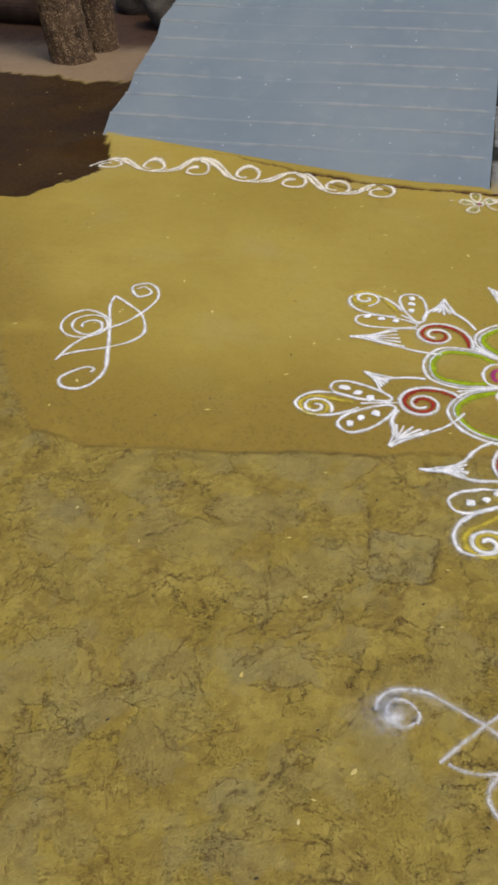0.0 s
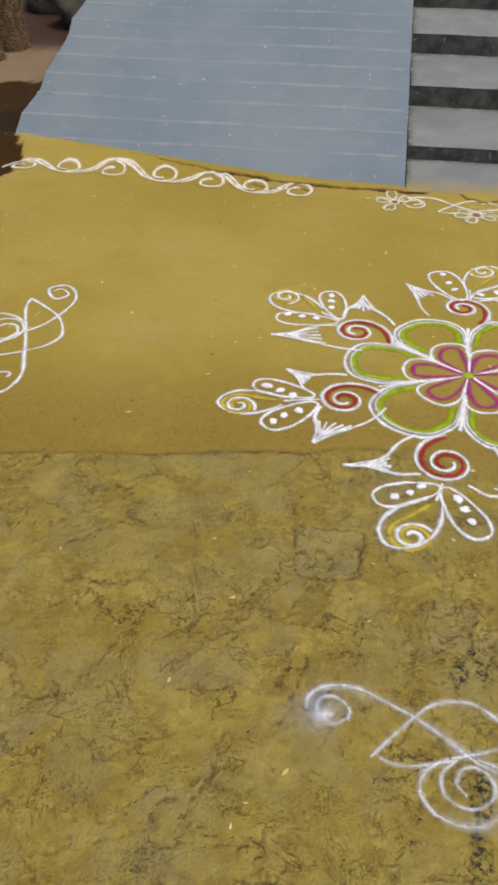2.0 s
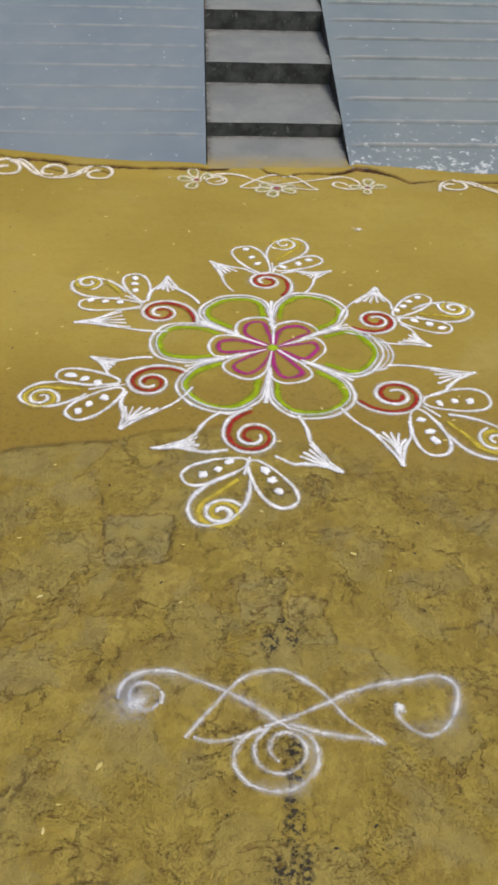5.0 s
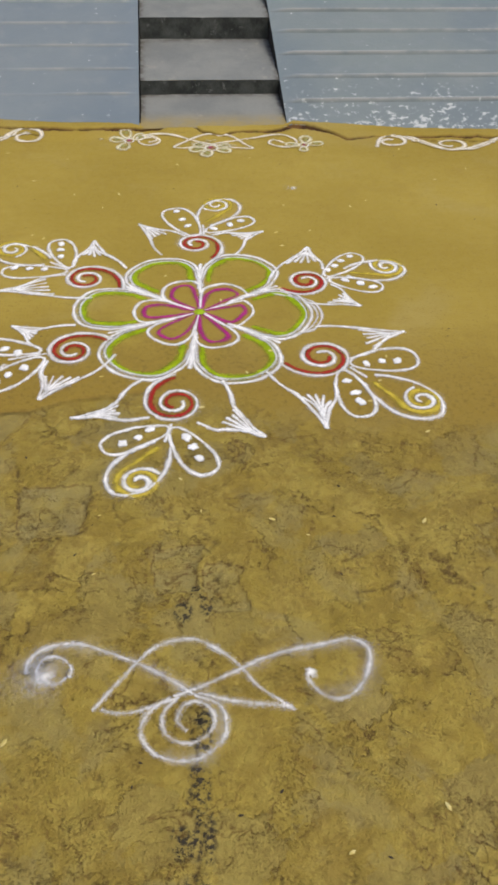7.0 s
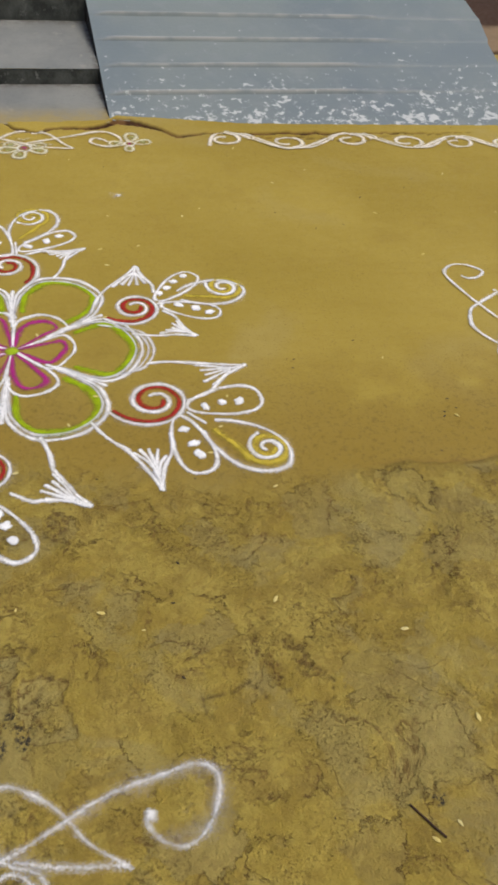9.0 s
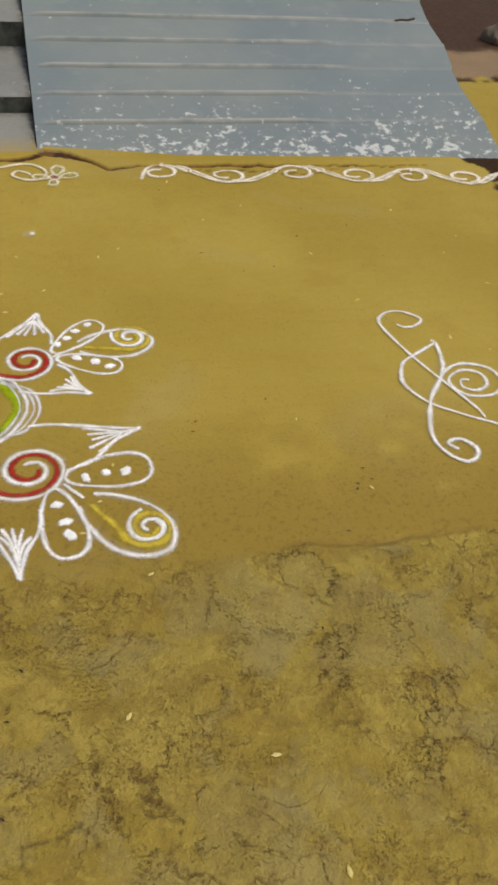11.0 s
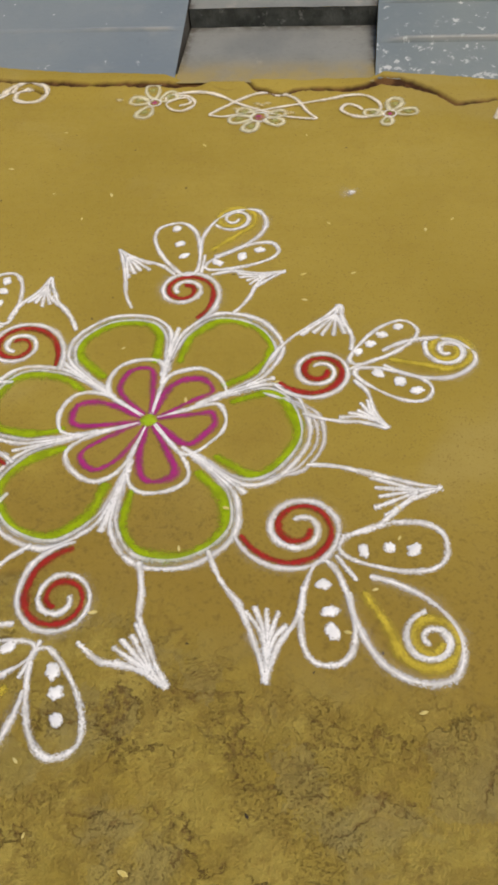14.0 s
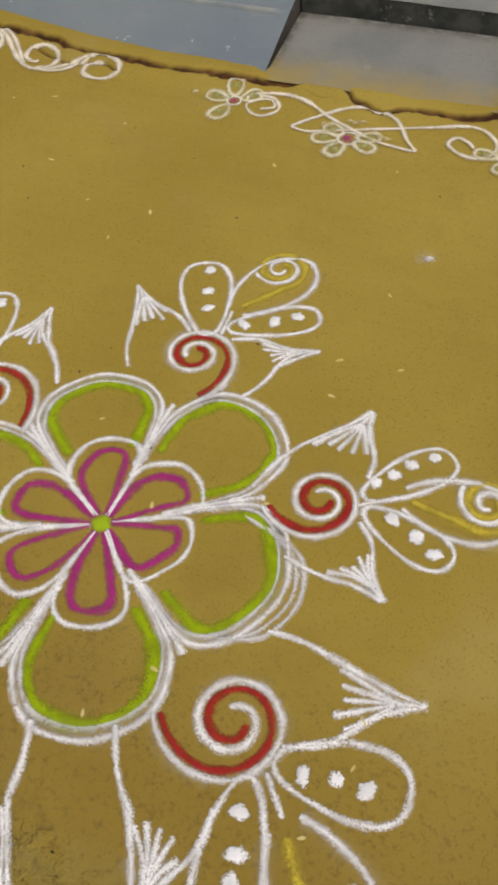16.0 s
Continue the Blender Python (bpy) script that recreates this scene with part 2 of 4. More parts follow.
def ground_material():
    m, t, b = material("clay_ground", 0.8)
    b.inputs["Specular IOR Level"].default_value = 0.14
    big, mid, fine, grit = noise_of(t, 1.1, 4), noise_of(t, 7, 5), noise_of(t, 55, 4), noise_of(t, 240, 2)
    # smooth ochre coat
    ochre = mixed(t, span(t, big, 0.35, 0.65), (0.306, 0.218, 0.034), (0.374, 0.274, 0.051))
    ochre = mixed(t, span(t, mid, 0.5, 0.75, 0, 0.5), ochre, (0.29, 0.20, 0.035))
    ochre = mixed(t, span(t, noise_of(t, 2.4, 3, 0.5, distort=0.5), 0.55, 0.72, 0, 0.45), ochre, (0.36, 0.275, 0.088))
    ochre = mixed(t, span(t, grit, 0.58, 0.72, 0, 0.6), ochre, (0.19, 0.125, 0.025))
    ochre = mixed(t, span(t, noise_of(t, 120, 3, 0.6), 0.60, 0.70, 0, 0.4), ochre, (0.22, 0.145, 0.03))
    brush = t.nodes.new("ShaderNodeMapping")
    brush.inputs["Scale"].default_value = (2.2, 26.0, 1.0)
    brush.inputs["Rotation"].default_value = (0, 0, 0.2)
    t.links.new(where(t), brush.inputs["Vector"])
    streak = noise_of(t, 1.0, 4, 0.6, brush.outputs["Vector"], 1.2)
    ochre = mixed(t, span(t, streak, 0.45, 0.7, 0, 0.14), ochre, (0.27, 0.18, 0.024))
    # thinly coated places, where the brown soil grins through
    ochre = mixed(t, math_of(t, "MULTIPLY", attribute(t, "thin"), 0.74), ochre, (0.225, 0.145, 0.024))
    soil_speck = math_of(t, "MULTIPLY", span(t, noise_of(t, 95, 6, 0.75), 0.52, 0.62), span(t, attribute(t, "thin"), 0.1, 0.9, 0.0, 0.4))
    ochre = mixed(t, soil_speck, ochre, (0.11, 0.066, 0.018))
    # worn old surface: ochre wash over brown and grey layers, lost in flakes
    wash = mixed(t, span(t, mid, 0.35, 0.65), (0.27, 0.192, 0.034), (0.338, 0.253, 0.056))
    wash = mixed(t, span(t, noise_of(t, 15, 6, 0.65, distort=0.6), 0.45, 0.60, 0, 0.62), wash, (0.205, 0.137, 0.028))
    wash = mixed(t, span(t, noise_of(t, 42, 5, 0.7), 0.50, 0.62, 0, 0.5), wash, (0.19, 0.122, 0.026))
    wash = mixed(t, span(t, noise_of(t, 26, 4, 0.65), 0.56, 0.68, 0, 0.5), wash, (0.40, 0.305, 0.07))
    grey = mixed(t, fine, (0.235, 0.186, 0.066), (0.295, 0.244, 0.10))
    old = mixed(t, span(t, noise_of(t, 5.2, 8, 0.62, distort=0.5), 0.52, 0.62, 0, 0.5), wash, grey)
    # polygonal flakes: some are lost and show the lower layer
    warp = t.nodes.new("ShaderNodeTexNoise")
    warp.inputs["Scale"].default_value, warp.inputs["Detail"].default_value, warp.inputs["Roughness"].default_value = 11.0, 6.0, 0.70
    t.links.new(where(t), warp.inputs["Vector"])
    bent = t.nodes.new("ShaderNodeVectorMath")
    bent.operation = "MULTIPLY_ADD"
    t.links.new(warp.outputs["Color"], bent.inputs[0])
    bent.inputs[1].default_value = (0.20, 0.20, 0.0)
    t.links.new(where(t), bent.inputs[2])
    flat = t.nodes.new("ShaderNodeVectorMath")
    flat.operation = "MULTIPLY"
    t.links.new(bent.outputs[0], flat.inputs[0])
    flat.inputs[1].default_value = (1.0, 1.15, 0.0)
    cell, rim = t.nodes.new("ShaderNodeTexVoronoi"), t.nodes.new("ShaderNodeTexVoronoi")
    rim.feature = "DISTANCE_TO_EDGE"
    for v in (cell, rim):
        v.inputs["Scale"].default_value = 9.5
        t.links.new(flat.outputs[0], v.inputs["Vector"])
    tone = t.nodes.new("ShaderNodeSeparateColor")
    t.links.new(cell.outputs["Color"], tone.inputs[0])
    lost = span(t, tone.outputs[0], 0.70, 0.72)
    proud = span(t, tone.outputs[1], 0.0, 1.0)
    old = mixed(t, math_of(t, "MULTIPLY", lost, 0.32), old, mixed(t, fine, (0.215, 0.172, 0.066), (0.265, 0.22, 0.095)))
    bare = attribute(t, "lost")
    old = mixed(t, math_of(t, "MULTIPLY", bare, span(t, noise_of(t, 12, 5, 0.65), 0.35, 0.6, 0.25, 0.7)), old, mixed(t, fine, (0.235, 0.193, 0.078), (0.298, 0.247, 0.105)))
    old = mixed(t, span(t, tone.outputs[2], 0.0, 1.0, 0.0, 0.22), old, (0.34, 0.255, 0.04))
    gate = noise_of(t, 6.5, 4, 0.65)
    seam = math_of(t, "MULTIPLY", span(t, rim.outputs["Distance"], 0.040, 0.004), span(t, gate, 0.50, 0.60))
    # contour-like steps within the flakes; dirt and shade on their low side put into the colour
    flakes = noise_of(t, 5.0, 7, 0.6, distort=0.5)
    rims, height, dirt_shade = seam, math_of(t, "MULTIPLY", proud, 0.8), None
    for k, level in enumerate((0.45, 0.535)):
        off = math_of(t, "SUBTRACT", flakes, level)
        here = span(t, noise_of(t, 4.5 + k, 3, 0.6), 0.44, 0.58)
        low = math_of(t, "MULTIPLY", math_of(t, "MULTIPLY", span(t, off, -0.030, -0.001), span(t, off, 0.004, -0.001)), here)
        height = math_of(t, "ADD", height, math_of(t, "MULTIPLY", span(t, off, -0.003, 0.003), here))
        dirt_shade = low if dirt_shade is None else math_of(t, "MAXIMUM", dirt_shade, low)
    speck = noise_of(t, 190, 4, 0.65)
    region = noise_of(t, 9, 6, 0.68, distort=0.5)
    pits = math_of(t, "MULTIPLY", span(t, speck, 0.54, 0.62), span(t, region, 0.47, 0.62, 0.08, 1.0))
    border = math_of(t, "MULTIPLY", span(t, bare, 0.02, 0.4), span(t, bare, 0.98, 0.6))
    seam = math_of(t, "MAXIMUM", seam, math_of(t, "MULTIPLY", border, 0.8))
    torn = span(t, noise_of(t, 70, 4, 0.7), 0.38, 0.56, 0.1, 1.0)
    old = mixed(t, math_of(t, "MULTIPLY", pits, 0.55), old, (0.135, 0.082, 0.023))
    old = mixed(t, math_of(t, "MULTIPLY", math_of(t, "MULTIPLY", dirt_shade, torn), 0.82), old, (0.14, 0.082, 0.022))
    old = mixed(t, math_of(t, "MULTIPLY", math_of(t, "MULTIPLY", seam, torn), 0.85), old, (0.115, 0.066, 0.020))
    old = mixed(t, math_of(t, "MULTIPLY", attribute(t, "fissure"), span(t, noise_of(t, 55, 3, 0.6), 0.38, 0.56, 0.1, 0.75)), old, (0.08, 0.05, 0.02))
    col = mixed(t, attribute(t, "coat"), old, ochre)
    col = mixed(t, math_of(t, "MULTIPLY", attribute(t, "lip"), 0.42), col, (0.16, 0.095, 0.025))
    black = math_of(t, "MULTIPLY", attribute(t, "moss"), span(t, noise_of(t, 85, 4, 0.7), 0.46, 0.58, 0.05, 1.0))
    col = mixed(t, black, col, (0.042, 0.034, 0.022))
    sand = mixed(t, mid, (0.19, 0.128, 0.072), (0.275, 0.19, 0.108))
    col = mixed(t, attribute(t, "sand"), col, sand)
    # dark soil colour, with the shade behind the trunks put into it
    soil = mixed(t, mid, (0.04, 0.021, 0.011), (0.075, 0.038, 0.02))
    col = mixed(t, attribute(t, "dark"), col, soil)
    brown_area_c = mixed(t, span(t, noise_of(t, 3, 5, 0.6), 0.35, 0.7), (0.028, 0.012, 0.0015), (0.05, 0.024, 0.003))
    col = mixed(t, attribute(t, "brown_area"), col, brown_area_c)
    col = mixed(t, attribute(t, "crack"), col, mixed(t, span(t, noise_of(t, 18, 3), 0.42, 0.6), (0.045, 0.018, 0.006), (0.13, 0.062, 0.02)))
    t.links.new(col, b.inputs["Base Color"])
    rough = span(t, fine, 0.3, 0.7, 0.65, 0.85)
    t.links.new(rough, b.inputs["Roughness"])
    coatf = attribute(t, "coat")
    strong = span(t, coatf, 0, 1, 1.0, 0.0)
    broken = math_of(t, "ADD", math_of(t, "MULTIPLY", height, 0.5), math_of(t, "ADD", math_of(t, "MULTIPLY", rims, -0.45), math_of(t, "MULTIPLY", pits, -0.4)))
    crumb = noise_of(t, 28, 6, 0.7)
    broken = math_of(t, "ADD", broken, math_of(t, "MULTIPLY", crumb, 1.7))
    skin = math_of(t, "ADD", math_of(t, "MULTIPLY", fine, 0.35), math_of(t, "MULTIPLY", grit, 0.3))
    h = math_of(t, "ADD", math_of(t, "MULTIPLY", broken, strong), math_of(t, "MULTIPLY", skin, span(t, coatf, 0, 1, 1.6, 0.5)))
    bump(t, b, h, 0.006, 0.85)
    return m


def powder(name, colour, edge=0.5, density=1.0, stain=0.0):
    """Chalk-like powder, thin and grainy towards the edges of a line."""
    m, t, b = material(name, 0.95)
    b.inputs["Specular IOR Level"].default_value = 0.1
    grain, clump = noise_of(t, 380, 3, 0.75), noise_of(t, 38, 4, 0.6)
    dark = tuple(c * 0.84 for c in colour)
    t.links.new(mixed(t, span(t, clump, 0.35, 0.7), colour, dark), b.inputs["Base Color"])
    bump(t, b, grain, 0.0012, 0.6)
    full = math_of(t, "SUBTRACT", 1.0, math_of(t, "ABSOLUTE", attribute(t, "across")))
    level = math_of(t, "ADD", full, math_of(t, "ADD", math_of(t, "MULTIPLY", math_of(t, "SUBTRACT", grain, 0.5), 2.3), math_of(t, "MULTIPLY", math_of(t, "SUBTRACT", clump, 0.5), 0.8)))
    alpha = math_of(t, "MULTIPLY", span(t, level, edge * 0.2, edge * 1.5), density)
    thin = span(t, noise_of(t, 24, 3, 0.6), 0.36, 0.60, 1.0 - 0.45 * edge, 1.0)
    inside = math_of(t, "MULTIPLY", span(t, full, 0.0, 0.35), thin)
    t.links.new(math_of(t, "MULTIPLY", alpha, inside), b.inputs["Alpha"])
    return m


def ramp_material(name, flaking):
    m, t, b = material(name, 0.6)
    pos = where(t)
    split = t.nodes.new("ShaderNodeSeparateXYZ")
    t.links.new(pos, split.inputs[0])
    big, mid, fine = noise_of(t, 1.6, 4), noise_of(t, 11, 5), noise_of(t, 70, 4, 0.6)
    col = mixed(t, span(t, big, 0.35, 0.68), (0.158, 0.190 - 0.002 * flaking, 0.214 - 0.018 * flaking), (0.196, 0.222, 0.234 - 0.022 * flaking))
    col = mixed(t, span(t, mid, 0.52, 0.75, 0, 0.5), col, (0.225, 0.243, 0.24))
    col = mixed(t, span(t, fine, 0.60, 0.75, 0, 0.35), col, (0.13, 0.15, 0.165))
    # lighter, rubbed edges of the ribs; the light they catch is put into the colour too
    rib = attribute(t, "rib")
    col = mixed(t, math_of(t, "MULTIPLY", rib, span(t, mid, 0.3, 0.6, 0.12, 0.5 + 0.2 * flaking)), col, (0.34, 0.335, 0.30))
    # flaked paint and plaster droppings, thickest at the foot
    drop = noise_of(t, 30, 6, 0.66)
    blot = noise_of(t, 6, 3, 0.5)
    foot = span(t, split.outputs["Y"], 1.30, 1.42 + 0.5 * flaking, 0.125 * flaking, -0.06)
    need = math_of(t, "ADD", math_of(t, "ADD", drop, foot), math_of(t, "MULTIPLY", math_of(t, "SUBTRACT", blot, 0.5), 0.28 * flaking))
    spots = span(t, need, 0.63, 0.71)
    small = span(t, noise_of(t, 44, 1, 0.4), 0.775, 0.80)
    col = mixed(t, math_of(t, "MAXIMUM", math_of(t, "MULTIPLY", spots, 0.68), math_of(t, "MULTIPLY", small, 0.65)), col, (0.66, 0.66, 0.63))
    t.links.new(col, b.inputs["Base Color"])
    bump(t, b, math_of(t, "ADD", fine, math_of(t, "MULTIPLY", spots, 0.6)), 0.004, 0.5)
    return m


def plain(name, a, c, scale, rough=0.85, fine=90.0, depth=0.004, third=None):
    """Two colours clouded together, with a fine grain."""
    m, t, b = material(name, rough)
    cloud, grain = noise_of(t, scale, 6, 0.6), noise_of(t, fine, 4, 0.65)
    col = mixed(t, span(t, cloud, 0.32, 0.68), a, c)
    col = mixed(t, span(t, grain, 0.55, 0.8, 0, 0.5), col, tuple(0.55 * v for v in a))
    if third:
        col = mixed(t, span(t, noise_of(t, scale * 2.3, 5, 0.7), 0.6, 0.7), col, third)
    t.links.new(col, b.inputs["Base Color"])
    bump(t, b, math_of(t, "ADD", grain, cloud), depth, 0.7)
    return m


GROUND = ground_material()
WHITE = powder("white_powder", (0.90, 0.88, 0.855), 0.66, 1.0)
DUSTY = powder("trickled_white_powder", (0.88, 0.86, 0.84), 1.0, 0.97)
HAZE = powder("dust_of_powder", (0.74, 0.72, 0.69), 1.3, 0.5)
WHITE_THIN = powder("thin_white_powder", (0.80, 0.77, 0.745), 0.75, 0.85)
WHITE_SOFT = powder("dusty_white_powder", (0.87, 0.85, 0.82), 0.62, 0.98)
CREAM = powder("cream_powder", (0.70, 0.59, 0.34), 0.75, 0.86)
WAVE = powder("ivory_powder", (0.85, 0.77, 0.62), 0.6, 0.96)
PALE = powder("pale_powder", (0.76, 0.70, 0.47), 0.65, 0.92)
GREEN = powder("green_powder", (0.33, 0.44, 0.008), 0.55, 0.92)
DOT = powder("heaped_white_powder", (0.90, 0.885, 0.87), 0.25, 1.0)
TINT = powder("sparse_green_powder", (0.20, 0.16, 0.02), 1.5, 0.75)
PURPLE = powder("magenta_powder", (0.42, 0.028, 0.20), 0.6, 0.9)
RED = powder("red_powder", (0.37, 0.027, 0.021), 0.5, 0.96)
YELLOW = powder("yellow_powder", (0.62, 0.475, 0.055), 0.7, 0.92)
RAMP_L = ramp_material("blue_grey_paint", 0.25)
RAMP_R = ramp_material("flaking_blue_grey_paint", 1.0)
TREAD = plain("grey_cement", (0.228, 0.228, 0.203), (0.178, 0.182, 0.168), 5, 0.85, 80, 0.003, (0.26, 0.25, 0.215))
CHEEK = plain("grimy_cement", (0.085, 0.078, 0.066), (0.040, 0.034, 0.026), 9, 0.85, 60, 0.004, (0.12, 0.12, 0.112))
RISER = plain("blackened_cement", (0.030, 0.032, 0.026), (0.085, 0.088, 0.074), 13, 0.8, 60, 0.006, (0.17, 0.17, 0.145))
def bark_material():
    m, t, b = material("knobbly_bark", 0.95)
    cell = put(t, "ShaderNodeTexVoronoi", Scale=85.0, Randomness=1.0)
    t.links.new(where(t), cell.inputs["Vector"])
    big = noise_of(t, 9, 5, 0.6)
    knob = span(t, cell.outputs["Distance"], 0.62, 0.18)
    col = mixed(t, span(t, big, 0.35, 0.65), (0.055, 0.032, 0.017), (0.10, 0.06, 0.03))
    col = mixed(t, math_of(t, "MULTIPLY", knob, span(t, noise_of(t, 30, 3, 0.6), 0.36, 0.6, 0.05, 0.95)), col, (0.30, 0.20, 0.105))
    t.links.new(col, b.inputs["Base Color"])
    bump(t, b, knob, 0.007, 0.9)
    return m


STONE = plain("dark_stone", (0.05, 0.040, 0.030), (0.105, 0.088, 0.07), 6, 0.9, 50, 0.02)
PALE_STONE = plain("tan_stone", (0.27, 0.21, 0.15), (0.20, 0.155, 0.11), 8, 0.9, 50, 0.01)
BARK = bark_material()
LEAF = plain("dry_petal", (0.55, 0.42, 0.10), (0.62, 0.52, 0.22), 30, 0.8)
GRIT = plain("dark_grit", (0.03, 0.022, 0.015), (0.06, 0.045, 0.03), 40, 0.9)
TIMBER = plain("dark_timber", (0.035, 0.018, 0.010), (0.06, 0.032, 0.018), 12, 0.85)


# ---------------------------------------------------------------- mesh helpers
def mesh_of(name, verts, faces, mat, soft=False):
    me = bpy.data.meshes.new(name)
    me.from_pydata([tuple(map(float, v)) for v in verts], [], faces)
    me.materials.append(mat)
    if soft:
        me.polygons.foreach_set("use_smooth", [True] * len(me.polygons))
    me.update()
    return me


def thing(name, label, category, group="", kind="", at=(0, 0, 0)):
    ob = new(name)
    ob.location = at
    ob.empty_display_size = 0.05
    return tagged(ob, label, category, group, kind)


def child(ob, parent):
    """Parts are modelled in place, so a part of a part needs no shift of its own."""
    ob.parent = parent
    ob.matrix_parent_inverse = Matrix.Translation(-Vector(parent.location)) if parent.parent is None else Matrix()
    return ob


def part(name, bm, mat, parent, label=""):
    me = bpy.data.meshes.new(name)
    bm.to_mesh(me)
    bm.free()
    me.materials.append(mat)
    ob = child(new(name, me), parent)
    if label:
        ob["label"] = label
    return ob


def spline(points, step=0.006, closed=False):
    """A smooth line through a few points."""
    p = [np.array(q, float) for q in points]
    n = len(p)
    out = []
    for i in range(n if closed else n - 1):
        if closed:
            a, b, c, d = p[i - 1], p[i], p[(i + 1) % n], p[(i + 2) % n]
        else:
            a, b, c, d = p[max(i - 1, 0)], p[i], p[i + 1], p[min(i + 2, n - 1)]
        k = max(2, int(np.linalg.norm(c - b) / step))
        for s in np.arange(k) / k:
            out.append(0.5 * (2 * b + (c - a) * s + (2 * a - 5 * b + 4 * c - d) * s * s + (3 * b - a - 3 * c + d) * s**3))
    out.append(p[0] if closed else p[-1])
    return np.array(out)


LAYER = [0]
DICE = random.Random(5)


def stroke(name, line, width, mat, parent, closed=False, taper=0.25, label=""):
    """A line of powder let run from the fingers: a low, uneven ridge that lies on the ground."""
    line = np.asarray(line, float)
    n = len(line)
    ahead = np.gradient(line, axis=0)
    if closed:
        ahead[0] = ahead[-1] = line[1] - line[-2]
    ahead /= np.maximum(np.linalg.norm(ahead, axis=1, keepdims=True), 1e-6)
    side = np.stack([-ahead[:, 1], ahead[:, 0]], 1)
    run = np.r_[0, np.cumsum(np.linalg.norm(np.diff(line, axis=0), axis=1))]
    seed = LAYER[0]
    half = 0.43 * width * (0.40 + 0.72 * fbm(run, 0 * run + seed, 34, 3, 200 + seed % 50) + 0.52 * fbm(run, 0 * run + seed, 7, 2, 400 + seed % 50))
    if not closed and taper:
        half = half * (1 - taper * np.exp(-run / (2 * width)) - taper * np.exp(-(run[-1] - run) / (2 * width)))
    shift = 0.18 * width * (fbm(run, 0 * run + seed, 18, 2, 300 + seed % 50) - 0.5)
    levels = np.array([-1.0, -0.55, 0.0, 0.55, 1.0])
    heights = np.array([0.0, 0.0009, 0.0016, 0.0009, 0.0])
    verts = []
    lift = 0.0003 + 0.000012 * seed
    LAYER[0] += 1
    xy = line[:, None, :] + side[:, None, :] * (levels[None, :, None] * half[:, None, None] * 1.75 + shift[:, None, None])
    z = ground_z(xy[..., 0], xy[..., 1]) + heights[None, :] + lift
    verts = np.concatenate([xy, z[..., None]], -1).reshape(-1, 3)
    faces = [(i * 5 + j, i * 5 + j + 1, i * 5 + j + 6, i * 5 + j + 5) for i in range(n - 1) for j in range(4)]
    me = mesh_of(name, verts, faces, mat, True)
    a = me.attributes.new("across", "FLOAT", "POINT")
    ends = np.ones(n)
    if not closed:
        ends = smooth(0, 0.35 * width, np.minimum(run, run[-1] - run) + 0.1 * width)
    across = 1 - (1 - np.abs(levels))[None, :] * ends[:, None]
    a.data.foreach_set("value", across.ravel())
    ob = child(new(name, me), parent)
    if label:
        ob["label"] = label
    return ob


def blob(name, at, size, mat, parent, stretch=1.0, turn=0.0):
    """A pinch of powder dropped in one spot."""
    n, rings = 18, 5
    seed = LAYER[0]
    LAYER[0] += 1
    pts, across = [np.array(at, float)], [0.0]
    for r in range(1, rings + 1):
        for k in range(n):
            a = 2 * math.pi * k / n
            rad = size * r / rings * (0.78 + 0.45 * float(value_noise(np.array(k % n * 0.7), np.array(seed * 1.0), 7)))
            dx, dy = rad * math.cos(a) * stretch, rad * math.sin(a)
            pts.append(np.array(at) + (dx * math.cos(turn) - dy * math.sin(turn), dx * math.sin(turn) + dy * math.cos(turn)))
            across.append(r / rings)
    pts = np.array(pts)
    z = ground_z(pts[:, 0], pts[:, 1]) + 0.0004 + 0.000012 * seed + 0.003 * (1 - np.array(across) ** 2)
    faces = [(0, 1 + k, 1 + (k + 1) % n) for k in range(n)]
    for r in range(rings - 1):
        faces += [(1 + r * n + k, 1 + (r + 1) * n + k, 1 + (r + 1) * n + (k + 1) % n, 1 + r * n + (k + 1) % n) for k in range(n)]
    me = mesh_of(name, np.c_[pts, z], faces, mat, True)
    a = me.attributes.new("across", "FLOAT", "POINT")
    a.data.foreach_set("value", np.array(across) * 0.9)
    return child(new(name, me), parent)


# ---------------------------------------------------------------- the ground
def graded(fine, far=320.0):
    lo, hi = fine[0], fine[-1]
    step, out_lo, out_hi = 0.02, [], []
    while hi + step < far:
        hi += step
        lo -= step
        out_hi.append(hi)
        out_lo.append(lo)
        step *= 1.22
    return np.array(out_lo[::-1] + list(fine) + out_hi)


